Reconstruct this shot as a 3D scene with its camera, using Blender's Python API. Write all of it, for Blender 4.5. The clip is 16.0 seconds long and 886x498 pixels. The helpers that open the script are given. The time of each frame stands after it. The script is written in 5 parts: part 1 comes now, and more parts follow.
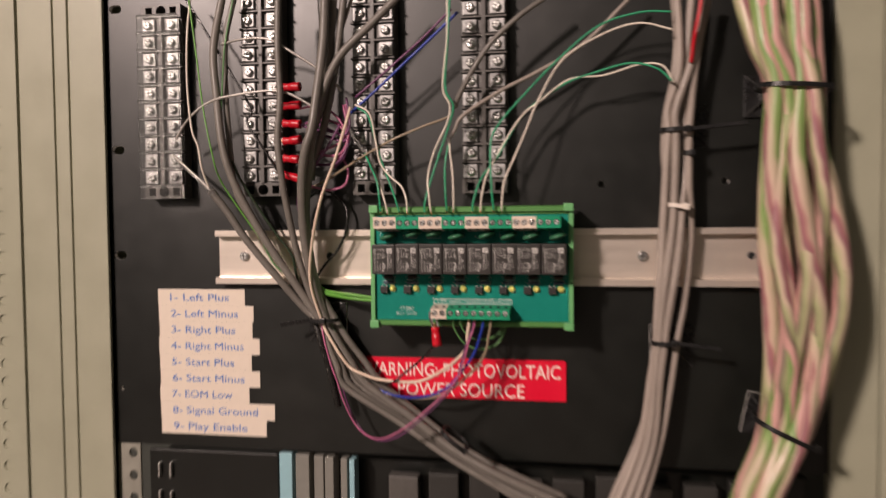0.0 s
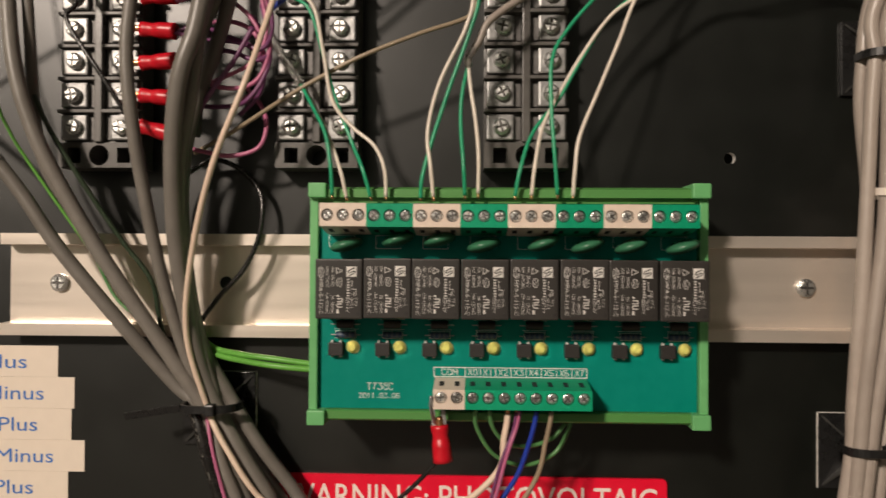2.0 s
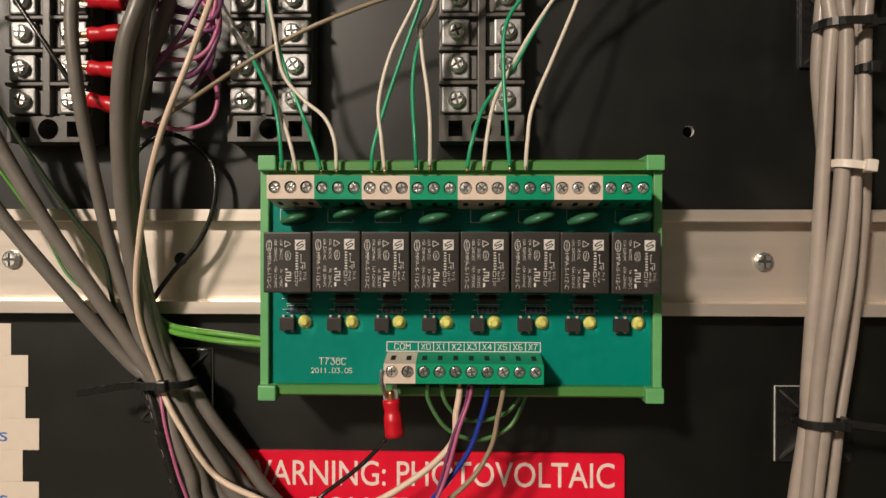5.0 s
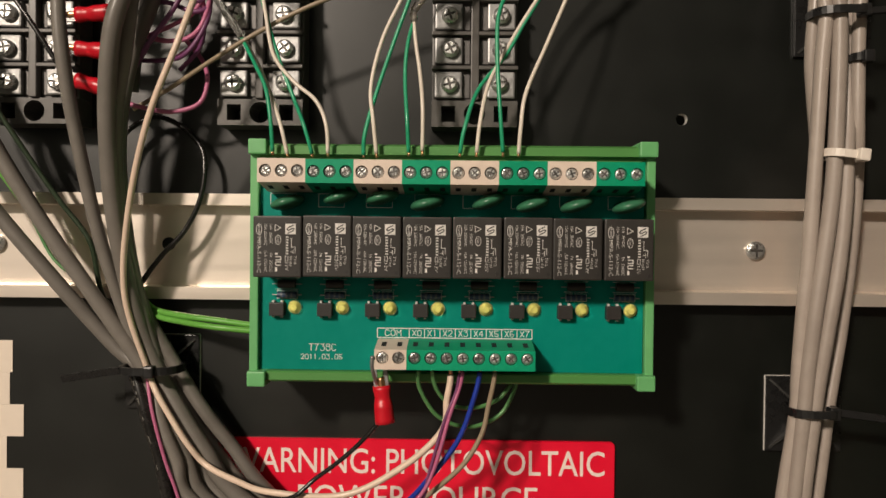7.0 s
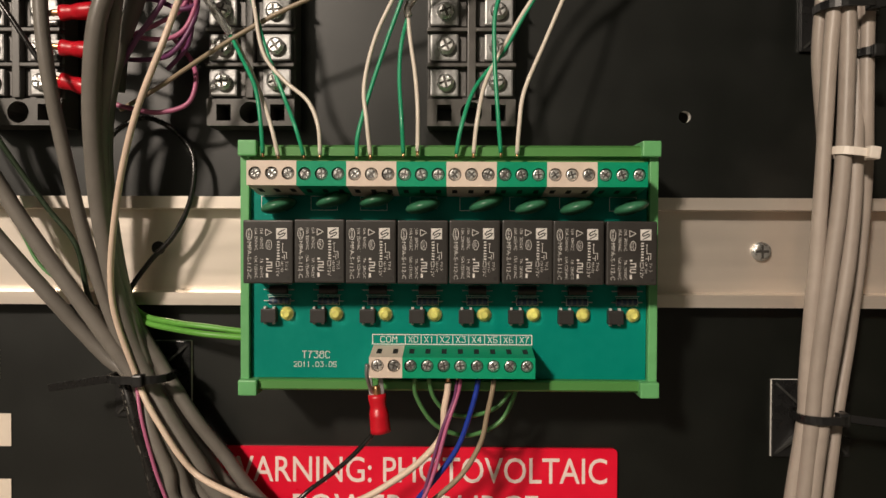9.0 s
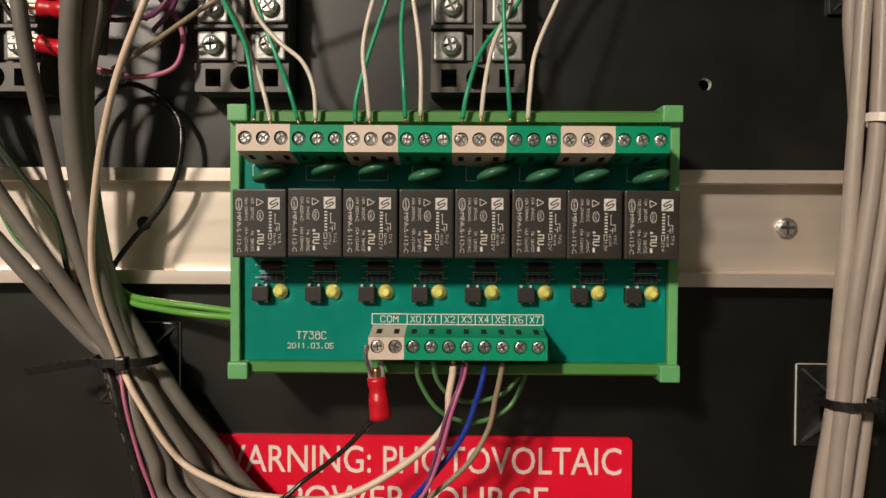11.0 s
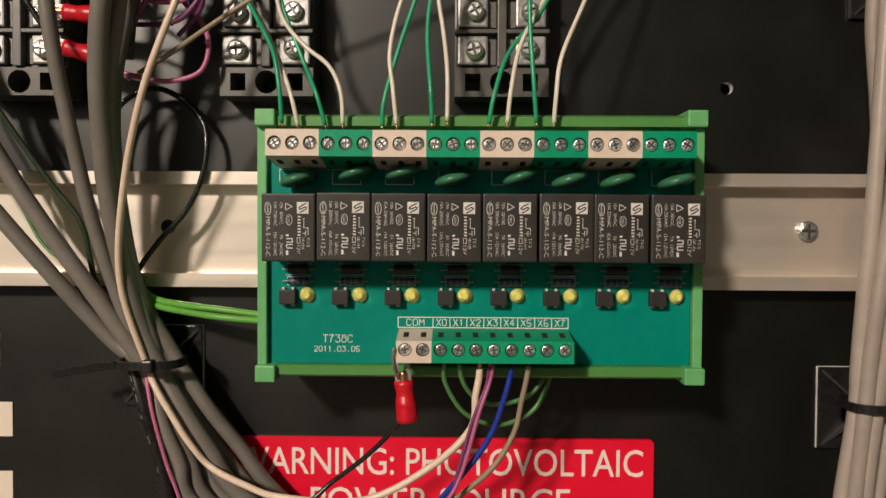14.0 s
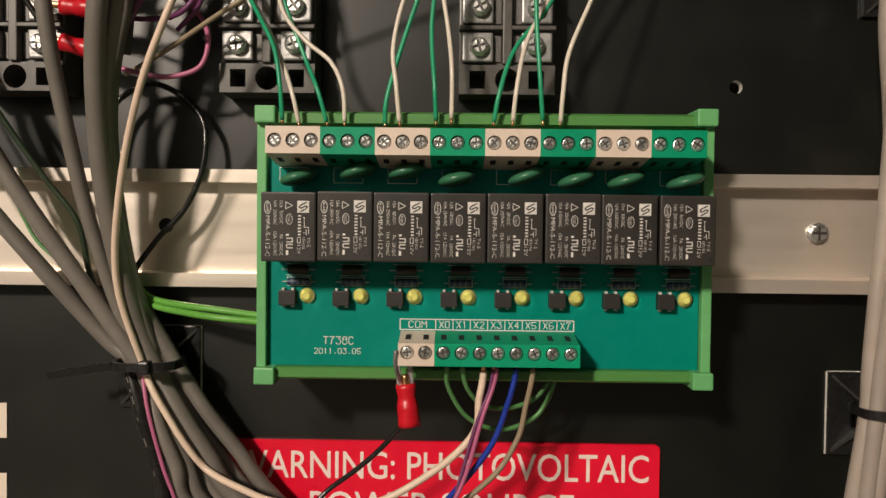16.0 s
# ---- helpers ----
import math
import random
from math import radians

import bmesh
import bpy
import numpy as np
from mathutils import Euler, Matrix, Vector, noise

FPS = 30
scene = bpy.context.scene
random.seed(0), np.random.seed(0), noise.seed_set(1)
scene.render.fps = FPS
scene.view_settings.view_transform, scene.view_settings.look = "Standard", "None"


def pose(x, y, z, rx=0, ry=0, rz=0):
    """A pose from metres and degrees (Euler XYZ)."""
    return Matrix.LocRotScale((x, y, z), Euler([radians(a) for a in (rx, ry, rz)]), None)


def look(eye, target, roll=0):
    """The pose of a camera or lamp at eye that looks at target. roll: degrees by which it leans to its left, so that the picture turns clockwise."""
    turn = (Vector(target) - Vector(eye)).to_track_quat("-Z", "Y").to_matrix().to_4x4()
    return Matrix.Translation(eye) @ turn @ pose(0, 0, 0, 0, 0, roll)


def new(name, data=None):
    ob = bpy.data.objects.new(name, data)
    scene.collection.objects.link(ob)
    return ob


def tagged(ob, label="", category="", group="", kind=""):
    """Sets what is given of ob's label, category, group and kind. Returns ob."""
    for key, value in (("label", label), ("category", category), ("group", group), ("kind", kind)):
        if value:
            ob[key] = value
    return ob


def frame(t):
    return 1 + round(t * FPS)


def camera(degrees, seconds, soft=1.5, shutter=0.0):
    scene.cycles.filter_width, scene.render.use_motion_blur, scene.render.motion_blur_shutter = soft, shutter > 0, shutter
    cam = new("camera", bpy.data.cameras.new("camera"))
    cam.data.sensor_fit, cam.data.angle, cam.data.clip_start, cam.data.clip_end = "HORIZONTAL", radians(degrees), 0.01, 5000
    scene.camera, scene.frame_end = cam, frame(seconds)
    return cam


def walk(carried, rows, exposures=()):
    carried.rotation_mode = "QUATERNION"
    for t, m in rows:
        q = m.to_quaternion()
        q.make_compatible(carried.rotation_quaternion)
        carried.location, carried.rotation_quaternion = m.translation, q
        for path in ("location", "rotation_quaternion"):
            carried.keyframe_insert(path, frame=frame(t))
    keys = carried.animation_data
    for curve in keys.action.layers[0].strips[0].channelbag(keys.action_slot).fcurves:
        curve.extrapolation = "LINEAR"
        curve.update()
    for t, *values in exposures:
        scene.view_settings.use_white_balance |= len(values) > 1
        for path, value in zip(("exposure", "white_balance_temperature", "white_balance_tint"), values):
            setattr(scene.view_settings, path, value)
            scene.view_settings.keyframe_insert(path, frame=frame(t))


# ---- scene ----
cam = camera(60.0, 16.0, shutter=0.5)
PATH = [
    (0, (0.06380, -0.48450, 0.02480), (-0.28137, 1.48380, -0.05678), -0.515),
    (0.2, (0.05056, -0.44604, 0.00609), (-0.31143, 1.52070, 0.03565), 0.230),
    (0.3, (0.04290, -0.42934, 0.01286), (-0.31382, 1.53857, 0.02261), 0.128),
    (0.5, (0.02228, -0.38323, 0.00528), (-0.29939, 1.59006, 0.05694), 0.470),
    (0.6, (0.01495, -0.36711, 0.00666), (-0.29498, 1.60820, 0.05234), 0.431),
    (0.9, (-0.01854, -0.30965, 0.00742), (-0.26546, 1.67429, 0.06240), 0.554),
    (1, (-0.02551, -0.29688, 0.01062), (-0.24738, 1.69048, 0.04493), 0.389),
    (1.5, (-0.02610, -0.27337, 0.01047), (-0.12932, 1.72387, 0.03034), 0.576),
    (2, (-0.00998, -0.26761, 0.00941), (-0.08842, 1.73069, 0.03488), 0.330),
    (2.5, (-0.00311, -0.26824, 0.00727), (-0.07328, 1.73051, 0.01372), -0.208),
    (3, (-0.00469, -0.26693, 0.00810), (-0.07673, 1.73176, 0.01451), -0.129),
    (3.5, (-0.00404, -0.26846, 0.00612), (-0.05696, 1.73081, 0.01512), -0.005),
    (4, (-0.00098, -0.26498, 0.00568), (-0.05920, 1.73417, 0.01024), 0.061),
    (6.3, (0.00281, -0.26460, 0.00553), (-0.03984, 1.73482, -0.01729), 0.570),
    (6.5, (0.00085, -0.26527, 0.00699), (-0.03209, 1.73434, -0.01471), 0.560),
    (7, (0.00108, -0.26283, 0.00317), (-0.02664, 1.73680, -0.02350), 0.582),
    (7.5, (0.00018, -0.26120, 0.00217), (-0.02548, 1.73837, -0.02989), 0.723),
    (8, (0.00054, -0.25995, 0.00396), (-0.02430, 1.73960, -0.03061), 0.702),
    (8.5, (0.00106, -0.25838, 0.00339), (-0.02140, 1.74128, -0.02606), 0.556),
    (9, (0.00211, -0.25576, 0.00564), (-0.02667, 1.74364, -0.03420), 0.238),
    (9.5, (0.00193, -0.25093, 0.00158), (-0.02645, 1.74865, -0.02769), 0.048),
    (10, (0.00225, -0.24675, -0.00095), (-0.02664, 1.75261, -0.04260), 0.105),
    (12.5, (-0.00358, -0.23628, -0.00095), (-0.02870, 1.76282, -0.05532), 0.489),
    (13, (-0.00418, -0.23882, 0.00037), (-0.03017, 1.76021, -0.05616), 0.353),
    (13.5, (-0.00547, -0.24084, 0.00058), (-0.03529, 1.75830, -0.04976), 0.266),
    (14, (-0.00662, -0.24167, 0.00033), (-0.03417, 1.75745, -0.05240), 0.302),
    (14.5, (-0.00776, -0.24150, -0.00023), (-0.03599, 1.75756, -0.05472), 0.492),
    (15, (-0.00759, -0.24110, 0.00017), (-0.03759, 1.75800, -0.05179), 0.575),
    (15.5, (-0.00841, -0.23892, -0.00023), (-0.03435, 1.76031, -0.04939), 0.680),
    (16, (-0.00745, -0.23717, 0.00047), (-0.03633, 1.76189, -0.05328), 0.608),
]
# the clip opens a touch brighter and more magenta, then settles
walk(cam, [(t, look(eye, target, roll)) for t, eye, target, roll in PATH],
     exposures=((0.0, 0.04, 6500, 22), (1.0, 0.05, 6500, 22), (2.2, 0.0, 6500, 9), (16.0, 0.0, 6500, 8)))

# ---- world, light ----
world = bpy.data.worlds.new("room_air")
world.use_nodes = True
world.node_tree.nodes["Background"].inputs[0].default_value = (1.0, 0.86, 0.70, 1)
world.node_tree.nodes["Background"].inputs[1].default_value = 0.02
scene.world = world
lamp_data = bpy.data.lights.new("room_lamp", "POINT")
lamp_data.shadow_soft_size = 0.14
lamp_data.energy, lamp_data.color = 372.0, (1.0, 0.842, 0.712)
lamp = new("room_lamp", lamp_data)
lamp.location = (-1.35, -2.60, 1.34)

# ---- helpers of this scene: millimetres, d is the distance in front of the panel ----
MM = Matrix.Scale(0.001, 4)


def V(x, z, d):
    return Vector((x, -d, z))


def material(name, color, rough=0.5, metal=0.0, var=0.12, scale=400.0, bump=0.0, bump_scale=1500.0, stretch=(1, 1, 1),
             transmission=0.0, coat=0.0, stain=0.0, stain_color=(0.3, 0.25, 0.2), random_tint=0.0, rough_var=0.1, ior=1.5):
    m = bpy.data.materials.new(name)
    m.use_nodes = True
    nt = m.node_tree
    bsdf = nt.nodes["Principled BSDF"]
    tc = nt.nodes.new("ShaderNodeTexCoord")
    mp = nt.nodes.new("ShaderNodeMapping")
    mp.inputs["Scale"].default_value = stretch
    nt.links.new(tc.outputs["Object"], mp.inputs[0])
    fine = nt.nodes.new("ShaderNodeTexNoise")
    fine.inputs["Scale"].default_value, fine.inputs["Detail"].default_value = scale, 5
    coarse = nt.nodes.new("ShaderNodeTexNoise")
    coarse.inputs["Scale"].default_value, coarse.inputs["Detail"].default_value = scale / 9, 3
    for n in (fine, coarse):
        nt.links.new(mp.outputs[0], n.inputs["Vector"])
    both = nt.nodes.new("ShaderNodeMath")
    both.operation = "ADD"
    nt.links.new(fine.outputs[0], both.inputs[0])
    nt.links.new(coarse.outputs[0], both.inputs[1])
    ramp = nt.nodes.new("ShaderNodeMapRange")
    ramp.inputs[1].default_value, ramp.inputs[2].default_value = 0.7, 1.3
    ramp.inputs[3].default_value, ramp.inputs[4].default_value = 1 - var, 1 + var
    nt.links.new(both.outputs[0], ramp.inputs[0])
    mul = nt.nodes.new("ShaderNodeVectorMath")
    mul.operation = "SCALE"
    mul.inputs[0].default_value = color
    nt.links.new(ramp.outputs[0], mul.inputs["Scale"])
    out = mul.outputs[0]
    if random_tint:
        info = nt.nodes.new("ShaderNodeObjectInfo")
        hsv = nt.nodes.new("ShaderNodeHueSaturation")
        rr = nt.nodes.new("ShaderNodeMapRange")
        rr.inputs[3].default_value, rr.inputs[4].default_value = 1 - random_tint, 1 + random_tint
        nt.links.new(info.outputs["Random"], rr.inputs[0])
        nt.links.new(rr.outputs[0], hsv.inputs["Value"])
        nt.links.new(out, hsv.inputs["Color"])
        out = hsv.outputs[0]
    if stain:
        big = nt.nodes.new("ShaderNodeTexNoise")
        big.inputs["Scale"].default_value, big.inputs["Detail"].default_value = scale / 4, 8
        nt.links.new(tc.outputs["Object"], big.inputs["Vector"])
        cut = nt.nodes.new("ShaderNodeMapRange")
        cut.inputs[1].default_value, cut.inputs[2].default_value = 0.56, 0.72
        cut.inputs[3].default_value, cut.inputs[4].default_value = 0.0, stain
        nt.links.new(big.outputs[0], cut.inputs[0])
        mix = nt.nodes.new("ShaderNodeMix")
        mix.data_type = "RGBA"
        nt.links.new(cut.outputs[0], mix.inputs[0])
        nt.links.new(out, mix.inputs[6])
        mix.inputs[7].default_value = (*stain_color, 1)
        out = mix.outputs[2]
    nt.links.new(out, bsdf.inputs["Base Color"])
    rv = nt.nodes.new("ShaderNodeMapRange")
    rv.inputs[1].default_value, rv.inputs[2].default_value = 0.7, 1.3
    rv.inputs[3].default_value, rv.inputs[4].default_value = max(rough - rough_var, 0.03), rough + rough_var
    nt.links.new(both.outputs[0], rv.inputs[0])
    nt.links.new(rv.outputs[0], bsdf.inputs["Roughness"])
    bsdf.inputs["Metallic"].default_value = metal
    bsdf.inputs["IOR"].default_value = ior
    bsdf.inputs["Transmission Weight"].default_value = transmission
    bsdf.inputs["Coat Weight"].default_value = coat
    if bump:
        grain = nt.nodes.new("ShaderNodeTexNoise")
        grain.inputs["Scale"].default_value, grain.inputs["Detail"].default_value = bump_scale, 3
        nt.links.new(mp.outputs[0], grain.inputs["Vector"])
        b = nt.nodes.new("ShaderNodeBump")
        b.inputs["Strength"].default_value, b.inputs["Distance"].default_value = bump, 0.0003
        nt.links.new(grain.outputs[0], b.inputs["Height"])
        nt.links.new(b.outputs[0], bsdf.inputs["Normal"])
    return m


PANEL_BLACK = material("black_powder_coat", (0.0024, 0.0034, 0.0022), 0.36, var=0.3, scale=60, bump=0.03, bump_scale=1600, stain=0.12, stain_color=(0.05, 0.045, 0.04), rough_var=0.03, ior=1.60)
OLIVE_PAINT = material("olive_grey_enamel", (0.36, 0.36, 0.265), 0.42, var=0.06, scale=45, bump=0.06, bump_scale=900, stain=0.15, stain_color=(0.28, 0.27, 0.2))
ALU = material("brushed_aluminium", (0.88, 0.785, 0.69), 0.33, metal=0.72, var=0.035, scale=300, stretch=(0.06, 1, 1), bump=0.02, bump_scale=2500, stain=0.12, stain_color=(0.62, 0.55, 0.48), rough_var=0.04)
STEEL = material("zinc_plated_steel", (0.74, 0.73, 0.70), 0.34, metal=0.85, var=0.15, scale=900, bump=0.1, bump_scale=3000)
SCREW_STEEL = material("nickel_screw_steel", (0.58, 0.585, 0.57), 0.28, metal=0.82, var=0.25, scale=900, bump=0.7, bump_scale=1300, random_tint=0.3)
SLOT_STEEL = material("dark_slot_steel", (0.09, 0.085, 0.078), 0.4, metal=0.7, var=0.3, scale=1500, bump=0.5, bump_scale=1500)
TIN = material("tinned_contact_metal", (0.34, 0.34, 0.335), 0.42, metal=0.6, var=0.2, scale=700, bump=0.25, bump_scale=900, random_tint=0.18)
DULL_TIN = material("dull_contact_bar", (0.13, 0.125, 0.12), 0.5, metal=0.4, var=0.2, scale=700, bump=0.2, bump_scale=900)
BARE_EDGE = material("bare_drilled_edge", (0.72, 0.70, 0.66), 0.45, var=0.1)
RECESS_GREY = material("resistor_grey_band", (0.10, 0.12, 0.14), 0.5, var=0.1)
# near-black colour that paints the shade inside holes which are not cut deep
HOLE_SHADE = material("painted_hole_shade", (0.008, 0.008, 0.008), 0.8, var=0.2)
PCB_GREEN = material("green_solder_mask", (0.0005, 0.225, 0.172), 0.45, var=0.07, scale=300, bump=0.03, bump_scale=2500, ior=1.25)
CARRIER_GREEN = material("grass_green_extrusion", (0.082, 0.262, 0.062), 0.45, var=0.07, scale=250, stretch=(0.1, 1, 1), bump=0.04)
CAP_GREEN = material("pale_green_end_plastic", (0.145, 0.44, 0.165), 0.42, var=0.06, scale=300, bump=0.05)
TERM_GREEN = material("green_terminal_plastic", (0.001, 0.31, 0.155), 0.45, var=0.06, scale=500, bump=0.05, random_tint=0.05, ior=1.36)
TERM_CREAM = material("cream_terminal_plastic", (0.72, 0.60, 0.50), 0.45, var=0.05, scale=500, bump=0.05, random_tint=0.03)
RELAY_BLACK = material("black_relay_plastic", (0.030, 0.027, 0.024), 0.42, var=0.12, scale=900, bump=0.12, bump_scale=2500, random_tint=0.1)
CHIP_BLACK = material("black_chip_resin", (0.022, 0.020, 0.018), 0.5, var=0.15, scale=1200)
PRINT_WHITE = material("white_print", (0.70, 0.68, 0.64), 0.6, var=0.22, scale=1800)
SILK_WHITE = material("white_silkscreen", (0.80, 0.82, 0.78), 0.6, var=0.06, scale=1500)
VARISTOR_GREEN = material("green_resin_coating", (0.040, 0.165, 0.085), 0.30, var=0.12, scale=500, bump=0.1, bump_scale=500)
LED_YELLOW = material("yellow_reflector_cup", (0.55, 0.54, 0.15), 0.3, var=0.15, scale=900)
# pale colour of the ring that imitates the highlight round the lens
LED_RIM_GLINT = material("painted_rim_glint", (0.42, 0.46, 0.22), 0.15, var=0.1, transmission=0.3)
LED_CLEAR = material("clear_yellowish_lens", (0.97, 0.97, 0.90), 0.05, var=0.02, transmission=1.0, ior=1.18, rough_var=0.03)
RESISTOR_BLUE = material("blue_resistor_body", (0.02, 0.05, 0.10), 0.4, var=0.1)
STRIP_BLACK = material("grey_black_phenolic", (0.092, 0.086, 0.079), 0.36, var=0.15, scale=300, bump=0.06, random_tint=0.08, stain=0.12, stain_color=(0.09, 0.08, 0.07))
CLEAR = material("clear_polycarbonate", (0.66, 0.67, 0.66), 0.06, transmission=0.97, var=0.04, bump=0.03, bump_scale=300, ior=1.4)
RED_PVC = material("red_vinyl_sleeve", (0.56, 0.006, 0.018), 0.34, var=0.1, scale=500, bump=0.08, bump_scale=700)
LABEL_CREAM = material("cream_label_tape", (0.78, 0.68, 0.57), 0.5, var=0.03, scale=200, bump=0.03)
LABEL_BLUE = material("blue_label_ink", (0.055, 0.18, 0.54), 0.5, var=0.08)
SIGN_RED = material("red_engraved_plastic", (0.80, 0.003, 0.032), 0.36, var=0.05, scale=200, bump=0.04)
SIGN_WHITE = material("white_engraving", (0.88, 0.74, 0.68), 0.5, var=0.04)
GREY_JACKET = material("grey_pvc_jacket", (0.175, 0.160, 0.140), 0.42, var=0.1, scale=220, bump=0.10, bump_scale=500, random_tint=0.14, stain=0.15, stain_color=(0.11, 0.1, 0.09))
TAN_JACKET = material("tan_grey_pvc_jacket", (0.345, 0.295, 0.255), 0.42, var=0.08, scale=220, bump=0.10, bump_scale=500, random_tint=0.1, stain=0.15, stain_color=(0.24, 0.2, 0.17))
DARK_CABLE = material("charcoal_pvc_jacket", (0.05, 0.047, 0.042), 0.4, var=0.12, scale=220, bump=0.08, bump_scale=500)
WHITE_WIRE = material("white_wire_insulation", (0.76, 0.68, 0.58), 0.38, var=0.06, scale=500, bump=0.05)
CREAM_WIRE = material("cream_wire_insulation", (0.78, 0.61, 0.48), 0.38, var=0.07, scale=300, bump=0.05)
GREEN_WIRE = material("green_wire_insulation", (0.02, 0.33, 0.16), 0.35, var=0.08, scale=500, bump=0.05)
GREEN_JUMPER = material("dull_green_wire_insulation", (0.10, 0.27, 0.09), 0.38, var=0.1, scale=500)
LIME_WIRE = material("lime_wire_insulation", (0.13, 0.38, 0.06), 0.38, var=0.08, scale=500)
BLACK_WIRE = material("black_wire_insulation", (0.015, 0.014, 0.013), 0.26, var=0.15, scale=500)
BLUE_WIRE = material("blue_wire_insulation", (0.014, 0.04, 0.33), 0.35, var=0.08, scale=500)
PINK_WIRE = material("pink_wire_insulation", (0.48, 0.13, 0.25), 0.38, var=0.08, scale=500)
PURPLE_WIRE = material("violet_wire_insulation", (0.16, 0.045, 0.13), 0.38, var=0.1, scale=500)
DARK_GREEN_WIRE = material("dark_green_wire_insulation", (0.028, 0.045, 0.024), 0.34, var=0.12, scale=500)
TAN_WIRE = material("tan_wire_insulation", (0.32, 0.25, 0.17), 0.38, var=0.08, scale=500)
GREY_WIRE = material("bare_braid", (0.55, 0.52, 0.48), 0.38, metal=0.5, var=0.15, scale=1500, bump=0.3, bump_scale=3000)
CLEAR_TUBE = material("clear_sleeve", (0.90, 0.89, 0.86), 0.12, transmission=0.9, ior=1.35, var=0.05, bump=0.4, bump_scale=500)
COPPER = material("bare_copper", (0.75, 0.42, 0.22), 0.3, metal=1.0)
TIE_BLACK = material("black_nylon", (0.012, 0.012, 0.012), 0.30, var=0.15, ior=1.5)
MOUNT_GLOSS = material("glossy_black_nylon", (0.035, 0.035, 0.033), 0.17, var=0.15, ior=1.55)
PALE_EDGE = material("pale_grey_edge", (0.78, 0.75, 0.70), 0.45, var=0.15, scale=900)
TIE_WHITE = material("natural_nylon", (0.75, 0.68, 0.60), 0.4, var=0.05)
WALL_PAINT = material("room_wall_paint", (0.050, 0.055, 0.047), 0.8, var=0.05, scale=8)
FLOOR_TILE = material("room_floor_vinyl", (0.16, 0.14, 0.12), 0.5, var=0.15, scale=12)
PALE_BLUE = material("pale_blue_plastic", (0.30, 0.52, 0.58), 0.4, var=0.05, scale=200)
MODULE_DARK = material("dark_module_plastic", (0.028, 0.027, 0.024), 0.5, var=0.1, scale=200)
MODULE_GREY = material("grey_module_plastic", (0.22, 0.215, 0.19), 0.45, var=0.06, scale=200, bump=0.05)
RACK_GREY = material("bare_rack_steel", (0.34, 0.33, 0.28), 0.4, metal=0.3, var=0.1, scale=200)


def ribbon_material():
    """Twisted ribbon cable: green, cream and pink conductors that spiral slowly along the cable."""
    m = material("striped_ribbon_insulation", (0.7, 0.6, 0.5), 0.36, bump=0.08, bump_scale=400)
    nt = m.node_tree
    uv = nt.nodes.new("ShaderNodeUVMap")
    sep = nt.nodes.new("ShaderNodeSeparateXYZ")
    nt.links.new(uv.outputs[0], sep.inputs[0])
    info = nt.nodes.new("ShaderNodeObjectInfo")
    drift = nt.nodes.new("ShaderNodeTexNoise")
    drift.noise_dimensions = "2D"
    drift.inputs["Scale"].default_value = 0.6
    nt.links.new(uv.outputs[0], drift.inputs["Vector"])
    turn = nt.nodes.new("ShaderNodeMath")
    turn.operation = "MULTIPLY_ADD"
    nt.links.new(sep.outputs[1], turn.inputs[0])
    turn.inputs[1].default_value = 0.13
    nt.links.new(sep.outputs[0], turn.inputs[2])
    add = nt.nodes.new("ShaderNodeMath")
    nt.links.new(turn.outputs[0], add.inputs[0])
    nt.links.new(info.outputs["Random"], add.inputs[1])
    add2 = nt.nodes.new("ShaderNodeMath")
    add2.operation = "MULTIPLY_ADD"
    nt.links.new(drift.outputs[0], add2.inputs[0])
    add2.inputs[1].default_value = 0.5
    nt.links.new(add.outputs[0], add2.inputs[2])
    frac = nt.nodes.new("ShaderNodeMath")
    frac.operation = "FRACT"
    nt.links.new(add2.outputs[0], frac.inputs[0])
    cr = nt.nodes.new("ShaderNodeValToRGB")
    cr.color_ramp.interpolation = "LINEAR"
    stops = ((0.0, (0.17, 0.29, 0.08)), (0.12, (0.25, 0.36, 0.12)), (0.20, (0.53, 0.45, 0.30)), (0.33, (0.62, 0.46, 0.35)), (0.40, (0.40, 0.17, 0.17)),
             (0.50, (0.31, 0.14, 0.16)), (0.58, (0.60, 0.47, 0.35)), (0.70, (0.38, 0.40, 0.20)), (0.79, (0.17, 0.13, 0.09)), (0.89, (0.60, 0.34, 0.30)))
    els = cr.color_ramp.elements
    while len(els) < len(stops):
        els.new(0.5)
    for e, (p, c) in zip(els, stops):
        e.position, e.color = p, (*c, 1)
    nt.links.new(frac.outputs[0], cr.inputs[0])
    nt.links.new(cr.outputs[0], nt.nodes["Principled BSDF"].inputs["Base Color"])
    return m


RIBBON = ribbon_material()


def mesh_from(name, bm, mat, smooth=False):
    bm.normal_update()
    me = bpy.data.meshes.new(name)
    bm.transform(MM)
    bm.to_mesh(me)
    bm.free()
    for mm_ in (mat if isinstance(mat, (list, tuple)) else [mat]):
        me.materials.append(mm_)
    if smooth:
        for p in me.polygons:
            p.use_smooth = True
    return me


def empty_thing(name, label, category, group="", at=(0, 0, 0), kind=""):
    ob = new(name)
    ob.empty_display_size = 0.01
    ob.location = V(*at) * 0.001
    return tagged(ob, label, category, group, kind)


def part(name, bm, mat, parent=None, label="", at=(0, 0, 0), smooth=False):
    """One mesh object, under a thing or a part; bm may be a mesh that is shared."""
    me = bm if isinstance(bm, bpy.types.Mesh) else mesh_from(name, bm, mat, smooth)
    ob = new(name, me)
    ob.parent = parent
    ob.location = V(*at) * 0.001
    return tagged(ob, label)


